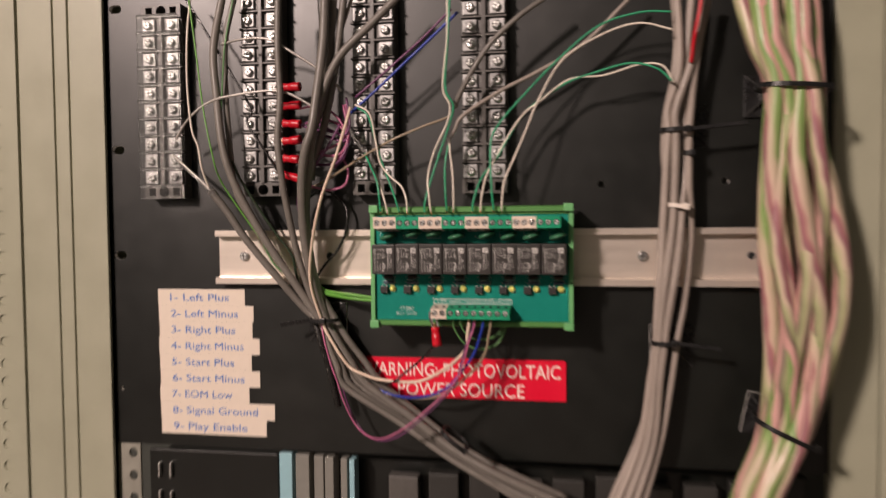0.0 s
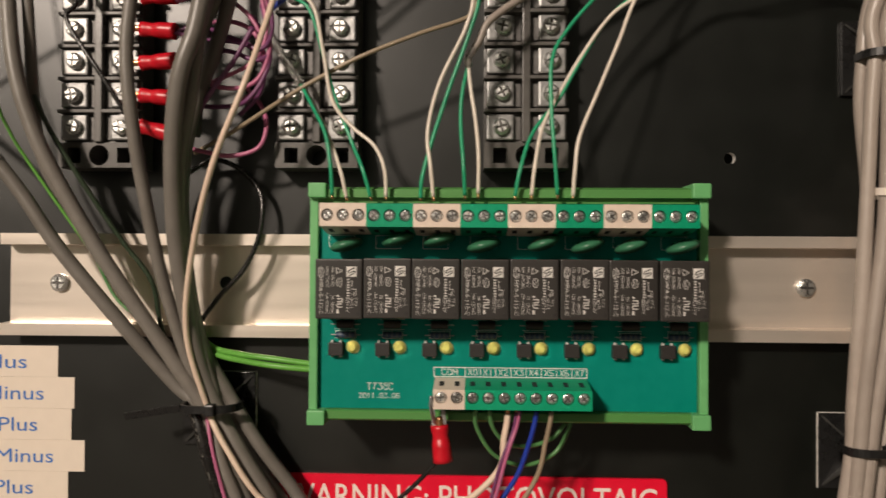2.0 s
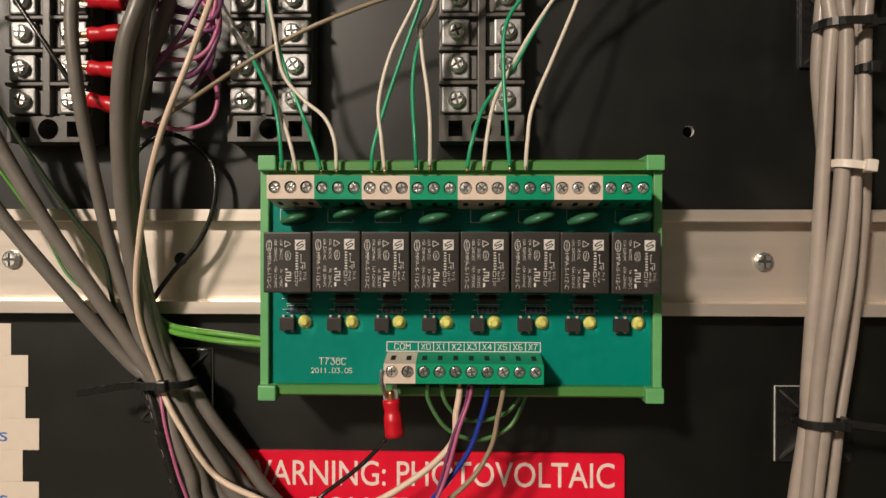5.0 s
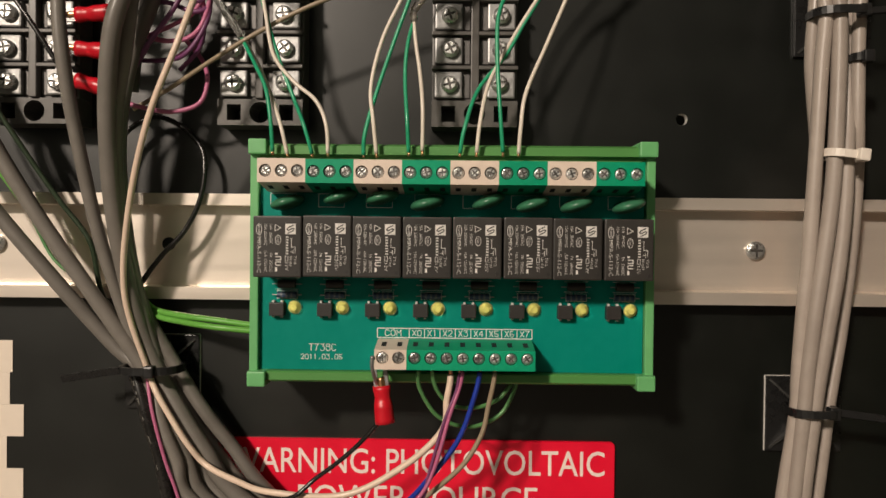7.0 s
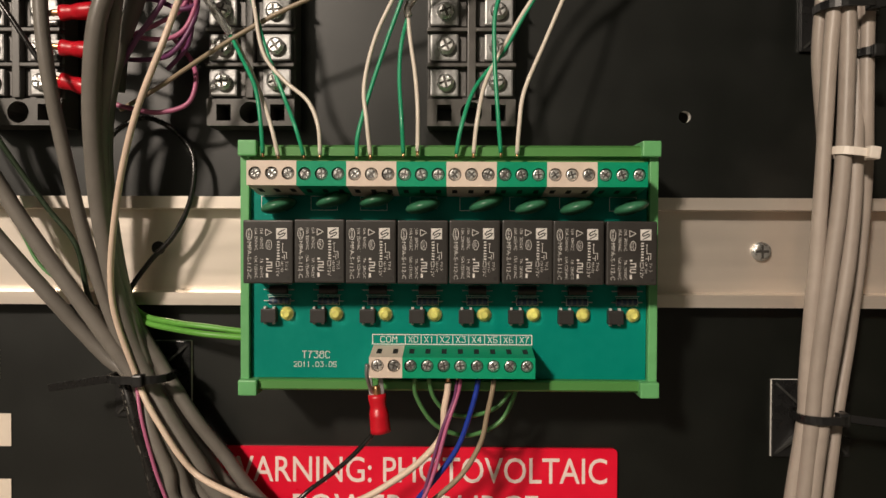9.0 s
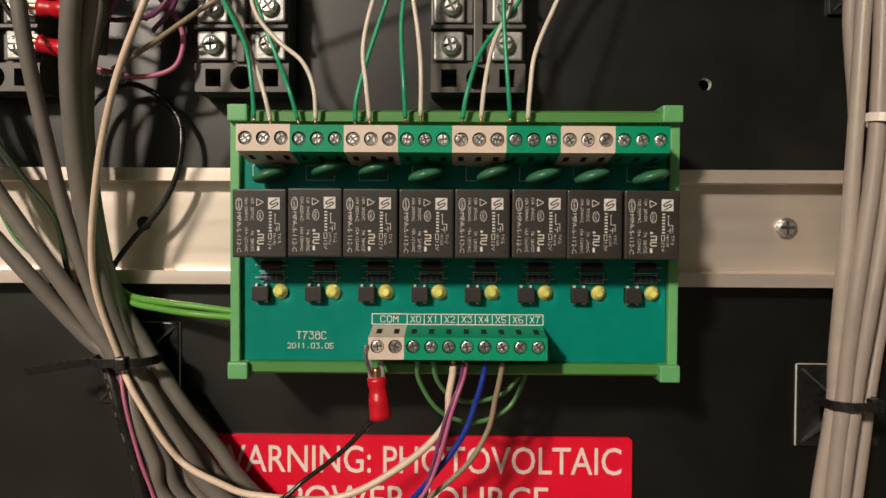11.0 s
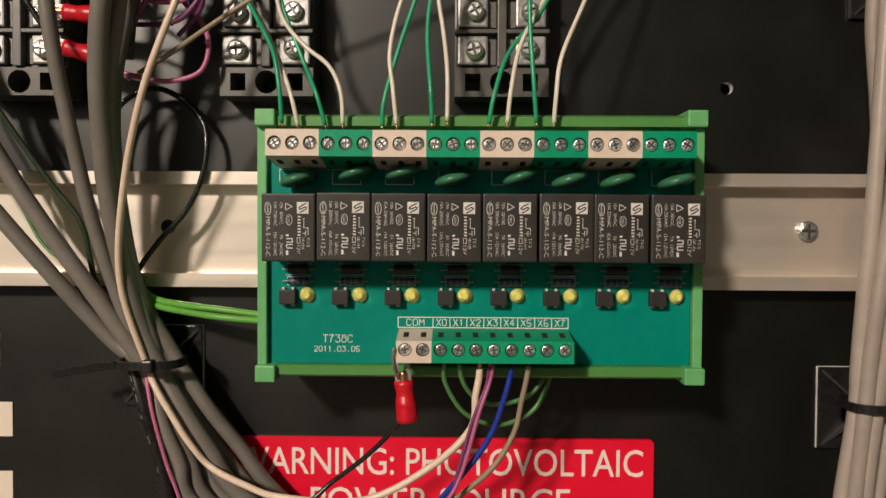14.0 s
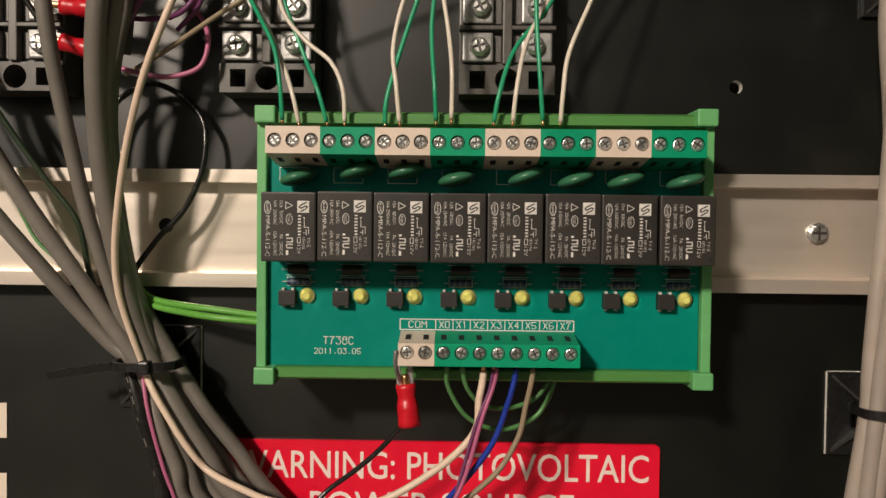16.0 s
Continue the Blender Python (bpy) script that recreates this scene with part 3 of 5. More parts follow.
def relay_print():
    bm = bmesh.new()
    D = 45.62
    add_ring_flat(bm, 1.75, 16.9 - 3.3, D, 0.85, 1.65, 0.16)
    text_bm(bm, "RoHS", 1.45, 16.9 - 2.1, D, 2.4, 0.62, down=True)
    text_bm(bm, "MPA-S-112-C", 1.25, 16.9 - 5.4, D, 10.2, 1.15, down=True, bold=-0.012)
    text_bm(bm, "10A 250VAC", 3.25, 16.9 - 1.7, D, 6.0, 0.85, down=True, bold=-0.012)
    text_bm(bm, "15A 125VAC", 3.25, 16.9 - 9.4, D, 6.0, 0.85, down=True, bold=-0.012)
    text_bm(bm, "10A  30VDC", 4.80, 16.9 - 1.7, D, 5.7, 0.85, down=True, bold=-0.012)
    text_bm(bm, "7A  28VDC", 4.80, 16.9 - 10.0, D, 5.4, 0.85, down=True, bold=-0.012)
    # triangle mark
    t = [(6.3, 15.0), (8.0, 14.1), (6.3, 13.2)]
    for k in range(3):
        (xa, za), (xb, zb) = t[k], t[(k + 1) % 3]
        dx, dz = xb - xa, zb - za
        L = math.hypot(dx, dz)
        nx, nz = -dz / L * 0.09, dx / L * 0.09
        bm.faces.new([bm.verts.new((x, -D, z)) for x, z in ((xa - nx, za - nz), (xb - nx, zb - nz), (xb + nx, zb + nz), (xa + nx, za + nz))])
    add_ring_flat(bm, 7.2, 10.7, D, 0.85, 1.4, 0.15)
    text_bm(bm, "CQC", 6.85, 11.6, D, 1.8, 0.6, down=True)
    # approval mark as plain strokes
    add_stroke(bm, [(6.6, 5.9), (8.0, 5.9), (8.0, 5.0), (7.3, 5.0), (6.6, 5.0)], 0.30, D)
    add_stroke(bm, [(8.0, 4.4), (6.7, 4.4), (6.5, 4.0), (6.7, 3.5), (8.0, 3.5)], 0.30, D)
    add_flat(bm, 6.4, 7.1, 6.5, 7.0, D), add_flat(bm, 6.4, 7.0, 1.7, 2.9, D)
    # maker's emblem: a pale square with a slanted dark double bend, and a row of bars for its name
    add_flat(bm, 9.2, 12.2, 12.3, 15.3, D)
    add_stroke(bm, [(11.5, 14.9), (10.1, 14.2), (9.7, 13.7), (10.1, 13.4), (11.3, 14.0), (11.7, 13.8), (11.4, 13.3), (10.0, 12.6)], 0.30, D + 0.03, 1)
    for k in range(7):
        z = 11.7 - 0.78 * k
        add_flat(bm, 9.40, 10.15, z - 0.38, z, D)
    # contact diagram
    add_flat(bm, 10.9, 11.05, 8.6, 11.2, D), add_flat(bm, 11.05, 12.0, 8.6, 8.75, D), add_flat(bm, 12.0, 12.15, 6.9, 8.75, D), add_flat(bm, 10.7, 11.25, 11.0, 11.15, D), add_flat(bm, 10.7, 11.5, 7.2, 7.35, D), add_flat(bm, 11.4, 11.55, 6.6, 8.0, D)
    add_outline(bm, 9.2, 10.1, 4.7, 6.2, D, 0.13)
    text_bm(bm, "12V", 9.2, 4.2, D, 2.2, 0.95, down=True, bold=-0.012)
    text_bm(bm, "181103", 10.5, 6.2, D, 2.9, 0.7, down=True, bold=-0.012)
    text_bm(bm, "TV-5", 11.7, 6.2, D, 2.4, 0.85, down=True, bold=-0.012)
    return mesh_from("print", bm, [PRINT_WHITE, CHIP_BLACK])


relay_mesh = mesh_from("relay", add_box(bmesh.new(), 0, 13.9, 0, 17.5, 29.5, 45.5, bevel=0.45), RELAY_BLACK)
print_mesh = relay_print()
notch_mesh = mesh_from("moulding_dot", add_disc(bmesh.new(), 12.7, 1.5, 45.45, 45.56, 0.55, n=14), CHIP_BLACK)
bm = bmesh.new()
bmesh.ops.create_uvsphere(bm, u_segments=20, v_segments=12, radius=1.0)
bmesh.ops.scale(bm, vec=(5.1, 5.6, 2.0), verts=bm.verts)
bmesh.ops.rotate(bm, cent=(0, 0, 0), matrix=Matrix.Rotation(radians(-17), 3, "Y"), verts=bm.verts)
varistor_mesh = mesh_from("varistor", bm, VARISTOR_GREEN, smooth=True)
bm = bmesh.new()
dome = [(2.35, 29.5), (2.35, 30.3), (2.05, 30.4), (2.05, 32.0)] + [(2.05 * math.cos(math.pi / 2 * k / 6), 32.0 + 1.6 * math.sin(math.pi / 2 * k / 6)) for k in range(1, 6)]
rings = [[bm.verts.new((r * math.cos(2 * math.pi * k / 24), -d, r * math.sin(2 * math.pi * k / 24))) for k in range(24)] for r, d in dome]
for a, b in zip(rings, rings[1:]):
    for k in range(24):
        bm.faces.new((a[k], a[(k + 1) % 24], b[(k + 1) % 24], b[k]))
bm.faces.new(rings[0]), bm.faces.new(rings[-1])
bmesh.ops.recalc_face_normals(bm, faces=bm.faces)
led_mesh = mesh_from("indicator_lamp", bm, LED_CLEAR, smooth=True)
bm = bmesh.new()
add_disc(bm, 0, 0, 29.6, 31.4, 1.3, 1.55, n=18), add_disc(bm, 0, 0, 31.4, 32.4, 1.55, 0.9, n=18)
# added pale ring: the weakly refracting lens shows no rim highlight of its own
rim = bmesh.new()
edge = [Vector((2.06 * math.cos(2 * math.pi * k / 28), -31.4, 2.06 * math.sin(2 * math.pi * k / 28))) for k in range(29)]
rim_glint_mesh = mesh_from("rim", tube(edge, 0.11, 6), LED_RIM_GLINT, smooth=True)
led_core = mesh_from("core", bm, LED_YELLOW, smooth=False)
bm = bmesh.new()
add_box(bm, -2.25, 2.25, -2.0, 2.0, 29.7, 32.6, bevel=0.25)
opto_mesh = mesh_from("optocoupler", bm, CHIP_BLACK)
pin_mesh = mesh_from("pin", add_box(bmesh.new(), -0.35, 0.35, -0.35, 0.35, 29.55, 31.2, bevel=0.1), BARE_EDGE)


def axial(name, r, half, mat):
    bm = bmesh.new()
    bmesh.ops.create_cone(bm, cap_ends=True, segments=14, radius1=r, radius2=r, depth=2 * half, matrix=Matrix.Rotation(radians(90), 4, "Y"))
    return mesh_from(name, bm, mat, smooth=False)


diode_mesh, resistor_mesh = axial("diode", 1.25, 2.6, CHIP_BLACK), axial("resistor", 0.95, 2.9, RESISTOR_BLUE)
lead_mesh = axial("lead", 0.17, 4.5, TIN)
band_mesh = axial("band", 1.02, 0.28, RECESS_GREY)
for i in range(8):
    x = -56.0 + 14.23 * i + random.uniform(-0.15, 0.15)
    r = part("relay", relay_mesh, None, board, "black cube relay with white print", at=(x, -8.15 + random.uniform(-0.15, 0.15), 0))
    part("print", print_mesh, None, r, "white printed ratings")
    part("moulding_dot", notch_mesh, None, r)
    v = part("varistor", varistor_mesh, None, board, "green disc varistor", at=(-48.6 + 14.55 * i + (0, 1.4, -0.7, -1.9, 1.6, 0.1, -1.5, -0.7)[i], (13.5, 15.2, 15.2, 13.5, 14.3, 13.6, 13.5, 13.4)[i], 36.0 if i else 34.6))
    v.rotation_euler = (0, radians(random.uniform(-5, 5)), 0)
    il = part("indicator_lamp", led_mesh, None, board, "yellow indicator lamp", at=(-47.0 + 14.5 * i, -18.0, 0))
    il.visible_shadow = False
    part("core", led_core, None, il, "yellow reflector cup")
    rm = part("rim", rim_glint_mesh, None, il, "pale ring painted as the highlight on the lens rim")
    rm.visible_shadow = False
    o = part("optocoupler", opto_mesh, None, board, "small black chip", at=(-52.2 + 14.5 * i, -18.6, 0))
    for sx in (-1.3, 1.3):
        for sz in (-2.25, 2.25):
            part("pin", pin_mesh, None, o, "bright solder pin", at=(sx, sz, 0))
    dio = part("diode", diode_mesh, None, board, "black diode", at=(-49.4 + 14.6 * i, -11.0, 30.9))
    part("lead", lead_mesh, None, dio, "tinned lead")
    res = part("resistor", resistor_mesh, None, board, "dark blue resistor", at=(-49.4 + 14.6 * i, -14.3, 30.6))
    part("lead", lead_mesh, None, res, "tinned lead")
    for k in (-1.6, 0.0, 1.5):
        part("band", band_mesh, None, res, at=(k, 0, 0))

# ---- barrier terminal strips ----
plate_l = mesh_from("contact_plate", add_box(add_box(bmesh.new(), -13.0, -1.6, -4.0, 4.0, 9.4, 10.0, bevel=0.2, mat_index=1), -13.1, -4.1, -4.25, 4.25, 9.9, 12.1, bevel=0.6), [TIN, DULL_TIN])
plate_r = mesh_from("contact_plate", add_box(add_box(bmesh.new(), 1.6, 13.0, -4.0, 4.0, 9.4, 10.0, bevel=0.2, mat_index=1), 4.1, 13.1, -4.25, 4.25, 9.9, 12.1, bevel=0.6), [TIN, DULL_TIN])
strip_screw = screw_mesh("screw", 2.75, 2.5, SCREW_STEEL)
fin_mesh = mesh_from("barrier", add_box(bmesh.new(), -14.1, 14.1, -0.6, 0.6, 9.0, 12.7, bevel=0.25), STRIP_BLACK)
ROW = 11.1
rib_mesh = mesh_from("cover_rib", add_box(bmesh.new(), -14.4, 14.4, -0.9, 0.9, 16.85, 18.2, bevel=0.4), CLEAR)


def barrier_strip(x, z0, rows, label, cover=False):
    th = empty_thing("terminal_strip", label, "terminal strip", "barrier strips on the panel", at=(x, z0, 0))
    bm = bmesh.new()
    top = rows * ROW - ROW / 2
    add_box(bm, -14.0, 14.0, -5.2, top, 0, 9.4, bevel=0.5)
    add_box(bm, -1.3, 1.3, -5.0, top, 9.3, 12.8, bevel=0.3)
    part("base", bm, STRIP_BLACK, th)
    for za, zb in ((-13.6, -5.2), (top, top + 8.4)):
        zc = (za + zb) / 2
        em = plate_with_holes(-14.0, 14.0, za, zb, 0.3, 11.6, [(0, zc, 3.5, 3.5), (-8.6, zc, -2.3, 2.6), (8.6, zc, -2.3, 2.6)], 18)
        end = part("end_block", em, STRIP_BLACK, th)
    for k in range(rows):
        for me, sx in ((plate_l, -8.2), (plate_r, 8.2)):
            pl = part("contact_plate", me, None, th, "tinned contact plate", at=(0, k * ROW, 0))
            sc = part("screw", strip_screw, None, pl, "cross-head clamp screw", at=(sx + random.uniform(-0.3, 0.3), random.uniform(-0.3, 0.3), 11.9))
            sc.rotation_euler = (0, random.uniform(0, 3.1), 0)
        if k:
            part("barrier", fin_mesh, None, th, at=(0, k * ROW - ROW / 2, 0))
    part("barrier", fin_mesh, None, th, at=(0, -ROW / 2, -1.6))
    if cover:
        bm = bmesh.new()
        add_box(bm, -14.6, 14.6, -14.0, top + 0.5, 15.6, 16.8, bevel=0.4)
        for k in range(rows + 1):
            cr = part("cover_rib", rib_mesh, None, th, "clear plastic rib", at=(0, k * ROW - ROW / 2, 0))
            cr.visible_shadow = False
        cv = part("cover", bm, CLEAR, th, "clear plastic snap-on cover")
        cv.visible_shadow = False
    return th


barrier_strip(-207.0, 53.0, 10, "black barrier terminal strip under a clear cover", cover=True)
barrier_strip(-137.5, 53.4, 14, "black barrier strip with red crimped wires")
barrier_strip(-62.9, 53.4, 14, "black barrier strip with steel clamp screws")
barrier_strip(7.4, 53.4, 14, "black barrier strip above the relay board")


def crimp(x, z, d, angle, length, label, r=2.15):
    """Crimp terminal: red vinyl sleeve over a tin tongue. It points along +x, turned by angle in the panel's plane."""
    th = empty_thing("crimp_terminal", label, "crimp terminal", "red crimp terminals", at=(x, z, d))
    th.rotation_euler = (0, radians(-angle), 0)
    line = [Vector((length * k / 10, 0, 0)) for k in range(11)]
    bm = tube(line, r, 14)
    for v in bm.verts:
        k = v.co.x / length
        f = (1.0 - 0.16 * math.exp(-((k - 0.3) / 0.12) ** 2) + 0.12 * k)
        v.co.y *= f * (0.82 if k < 0.5 else 1.0)
        v.co.z *= f
    part("sleeve", bm, RED_PVC, th, "red vinyl sleeve", smooth=True)
    tongue = bmesh.new()
    add_box(tongue, -7.5, 0.5, -2.2, -0.9, -0.4, 0.4, bevel=0.15)
    add_box(tongue, -7.5, 0.5, 0.9, 2.2, -0.4, 0.4, bevel=0.15)
    add_box(tongue, -2.0, 2.0, -1.6, 1.6, -0.45, 0.45, bevel=0.15)
    part("tongue", tongue, TIN, th, "tinned fork tongue")
    part("strands", tube([Vector((-2.6 + 0.8 * k, -0.5, 0.15 * (k % 2))) for k in range(5)], r * 0.42, 8), COPPER, th, "bare copper strands", smooth=True)
    return th


for k in range(6):
    crimp(-122.0, 53.0 + ROW * k + random.uniform(-0.6, 0.6), 14.6, random.uniform(-6, 6) - (10 if k == 0 else 0), 12.0, "red crimp terminal clamped on the barrier strip", 2.55)
crimp(-19.8, -40.4, 37.2, -84, 11.0, "red crimp terminal hanging from the input block", 2.65)
bm = tube(smooth_line([V(-22.0, -30.8, 43.0), V(-22.1, -34.5, 42.0), V(-21.0, -40.0, 37.2), V(-18.8, -41.0, 36.8)]), 0.55, 8)
tagged(part("fork_prong", bm, TIN, smooth=True), "bent tin fork prong beside the cream terminals", "crimp prong")

# ---- label tapes and sign ----
LABELS = (("1- Left Plus", -156.3, 43), ("2- Left Minus", -150.5, 49), ("3- Right Plus", -151.8, 46.5), ("4- Right Minus", -146.3, 53), ("5- Start Plus", -152.5, 45.5),
          ("6- Start Minus", -147.0, 52.5), ("7- EOM Low", -154.3, 44), ("8- Signal Ground", -136.6, 62), ("9- Play Enable", -143.0, 54))
for k, (s, xr, w) in enumerate(LABELS):
    z1 = -22.3 - 11.1 * k
    lb = empty_thing("label_tape", f"cream label tape numbered {k + 1} in blue print", "label", "terminal label tapes", at=(-220.3 + 0.3 * (k % 3), z1, 0))
    part("tape", box(0, xr + 219.6, -11.05, 0, 0.02, 0.30 + 0.05 * (k % 2), bevel=0.05), LABEL_CREAM, lb)
    part("lettering", text_bm(bmesh.new(), s, 9.0, -8.0, 0.44, w, 5.1), LABEL_BLUE, lb, "blue lettering")
sign = empty_thing("warning_sign", "red plastic sign with white warning lettering", "sign", at=(-77.0, -91.5, 0))
bm = bmesh.new()
ring = [(x + 1.6 * math.cos(a), z + 1.6 * math.sin(a)) for x, z, q in ((132.2, 24.2, 0), (1.6, 24.2, 1), (1.6, 1.6, 2), (132.2, 1.6, 3)) for a in (math.pi / 2 * (q + k / 5) for k in range(6))]
for lo, hi, inset in ((0.02, 1.25, 0.0), (1.25, 1.5, 0.25)):
    a = [bm.verts.new((x, -lo, z)) for x, z in ring]
    b = [bm.verts.new((66.9 + (x - 66.9) * (1 - inset / 66.9), -hi, 12.9 + (z - 12.9) * (1 - inset / 12.9))) for x, z in ring]
    for i in range(len(ring)):
        bm.faces.new((a[i], a[(i + 1) % len(ring)], b[(i + 1) % len(ring)], b[i]))
    if hi == 1.5:
        bm.faces.new(b)
bmesh.ops.recalc_face_normals(bm, faces=bm.faces)
part("plate", bm, SIGN_RED, sign)
bm = text_bm(bmesh.new(), "WARNING: PHOTOVOLTAIC", 2.0, 14.2, 1.58, 128.3, 8.9, bold=0.006)
text_bm(bm, "POWER SOURCE", 25.6, 1.6, 1.58, 82.0, 8.9, bold=0.006)
part("lettering", bm, SIGN_WHITE, sign, "white lettering")

# ---- cable mounts and ties ----


def cable_mount(x, z, size, label, side=-1, pale=True):
    th = empty_thing("cable_mount", label, "cable mount", "adhesive cable mounts", at=(x, z, 0))
    bm = bmesh.new()
    add_box(bm, -size / 2, size / 2, -size / 2, size / 2, 0.05, 1.6, bevel=0.3)
    part("pad", bm, TIE_BLACK, th, "black adhesive pad")
    bm = bmesh.new()
    add_box(bm, -5, 5, -4, 4, 1.5, 6.0, bevel=1.0)
    for a in (45, 135, 225, 315):
        made = add_box(bmesh.new(), 3, 16.5, -0.4, 0.4, 1.5, 6.2)
        for v in made.verts:
            if v.co.x > 10 and v.co.y < -3:
                v.co.y = -1.75
        bmesh.ops.rotate(made, cent=(0, 0, 0), matrix=Matrix.Rotation(radians(a), 3, "Y"), verts=made.verts)
        tmp = bpy.data.meshes.new("ridge")
        made.to_mesh(tmp), made.free()
        bm.from_mesh(tmp)
        bpy.data.meshes.remove(tmp)
    part("saddle", bm, MOUNT_GLOSS, th)
    if pale:
        # thin pale strips along one side and part of the top
        bm = bmesh.new()
        a, b = sorted((side * (size / 2 + 0.22), side * (size / 2 + 0.03)))
        add_box(bm, a, b, -size / 2, size / 2, 0.05, 0.85, bevel=0.05)
        part("pad_edge", bm, PALE_EDGE, th, "thin pale strip along the pad edge")
        bm = bmesh.new()
        a, b = sorted((side * size / 2, side * (size / 2 - 12)))
        add_box(bm, a, b, size / 2 + 0.03, size / 2 + 0.16, 0.05, 0.85, bevel=0.05)
        part("pad_edge", bm, PALE_EDGE, th, "thin pale strip along the pad edge")
    return th


def cable_tie(x, z, d, rx, rd, angle, mat, label, tail=0.0, tail_angle=0.0, head=1, width=2.4, head_at=None):
    """A flat band round a bundle, with its locking head and a cut or loose tail."""
    th = empty_thing("cable_tie", label, "cable tie", "cable ties", at=(x, z, d))
    th.rotation_euler = (0, radians(-angle), 0)
    bm = bmesh.new()
    n, loops = 28, []
    for i in range(n):
        a = 2 * math.pi * i / n
        ca, sa = math.cos(a), math.sin(a)
        # super-ellipse, hugging the bundle
        ex, ed = math.copysign(abs(ca) ** 0.75, ca), math.copysign(abs(sa) ** 0.75, sa)
        loops.append([bm.verts.new(((rx + o) * ex, -(rd + o) * ed, zz)) for o, zz in ((0.15, -width / 2), (1.15, -width / 2), (1.15, width / 2), (0.15, width / 2))])
    for i in range(n):
        a, b = loops[i], loops[(i + 1) % n]
        for k in range(4):
            bm.faces.new((a[k], b[k], b[(k + 1) % 4], a[(k + 1) % 4]))
    bmesh.ops.recalc_face_normals(bm, faces=bm.faces)
    part("band", bm, mat, th, smooth=False)
    hx = head * rx * (0.9 if tail < 20 else 0.7) if head_at is None else head_at
    hd = rd * 0.45 if head_at is None else rd * 0.85
    part("head", box(hx - 1.7, hx + 1.7, -1.9, 1.9, hd, hd + 3.6, bevel=0.6), mat, th)
    if tail:
        ta = radians(tail_angle)
        dx, dz = math.cos(ta), math.sin(ta)
        p0 = Vector((head * rx, -rd * 0.6, 0))
        bm = add_box(bmesh.new(), 0, tail, -width / 2, width / 2, -0.5, 0.5, bevel=0.2)
        bmesh.ops.rotate(bm, cent=(0, 0, 0), matrix=Matrix.Rotation(-ta, 3, "Y") @ Matrix.Rotation(radians(-24), 3, "X"), verts=bm.verts)
        bmesh.ops.translate(bm, vec=p0, verts=bm.verts)
        part("tail", bm, mat, th, "loose tail")
    return th


cable_mount(120.4, -55.0, 25.5, "black square adhesive mount holding the cable bundle")
cable_mount(128.0, 78.5, 25.5, "black square adhesive mount holding the cable bundle", pale=False)
cable_mount(-98.5, -43.3, 25.5, "black square adhesive mount behind the tied cables", side=1)
cable_mount(175.2, -96.3, 25.0, "black square adhesive mount behind the ribbon cables").rotation_euler = (0, radians(12), 0)
cable_mount(174.0, 95.0, 25.0, "black square adhesive mount behind the ribbon cables", pale=False)

# ---- wires and cables ----
wire("cable", GREY_JACKET, 2.45, [(-168.6, 43.4, 22.6), (-158.5, 30, 20.8), (-147, 12, 18.5), (-127.5, -13, 14.6), (-110.5, -33.5, 11), (-101, -41.5, 11.7), (-92.5, -56, 14.1), (-85.5, -70, 14.1), (-78, -83.5, 14.1), (-46, -104, 13.3), (-15.5, -124, 14.9), (12, -138, 18.1), (43.5, -152, 19.7)],
     "grey sheathed cable running down into the tied bundle")
wire("cable", GREY_JACKET, 2.5, [(-158, 167.5, 22), (-164, 133.5, 24), (-161.5, 102.5, 26), (-157.5, 72, 28), (-151.2, 50, 27.5), (-141.8, 29, 24.3), (-128.5, 5, 20.4), (-111.5, -22, 15.9), (-100, -40, 13.3), (-91.5, -56, 10.9), (-84, -70, 10.1), (-75, -83.5, 10.1), (-44.5, -103, 10.1), (-14, -123.5, 11.7), (14.5, -137, 14.9), (48, -152, 16.5)],
     "thick grey sheathed cable curving down from above")
wire("cable", GREY_JACKET, 2.15, [(-117, 161.5, 32), (-117, 128.5, 34), (-116, 99.5, 34), (-118, 75.5, 34), (-117, 55.5, 32.9), (-115.5, 32.5, 27.1), (-111.5, 1, 19.5), (-104, -28, 13.8), (-98, -40.5, 12.5), (-93.5, -55.5, 16.5), (-87.5, -69, 17.3), (-82, -82.5, 17.3), (-47.5, -104, 16.5), (-17.5, -123.5, 18.1), (9.5, -138, 19.7), (38.5, -154, 19.7)],
     "grey sheathed cable hanging over the terminal strips")
wire("cable", GREY_JACKET, 2.75, [(-87.5, 160.5, 30), (-88, 130.5, 34), (-91.5, 97.5, 38), (-94, 79, 40), (-99, 63, 40), (-103, 39, 34.4), (-104, 10.5, 27.1), (-102, -16, 19), (-96.5, -38.5, 13.3), (-87.5, -54.5, 14.1), (-79, -67.5, 14.1), (-70, -80.5, 13.3), (-41, -100.5, 14.1), (-11.5, -121, 15.7), (17, -134.5, 18.9), (52.5, -148.5, 19.7)],
     "thick grey cable passing the red crimp terminals")
wire("cable", GREY_JACKET, 2.4, [(-84, 162.5, 24), (-86, 129, 26), (-89, 103, 28), (-93, 89, 29), (-101, 71, 28), (-105.5, 45.5, 27), (-107, 14.5, 20), (-103.5, -16.5, 14.7), (-94.5, -39.5, 10.9), (-86.5, -54.5, 9.3), (-77.5, -68.5, 8.5), (-66.5, -81.5, 8.5), (-40, -100, 8.5), (-11, -120.5, 10.1), (18.5, -134.5, 13.3), (54.5, -148, 14.9)],
     "grey cable behind the others at the bundle")
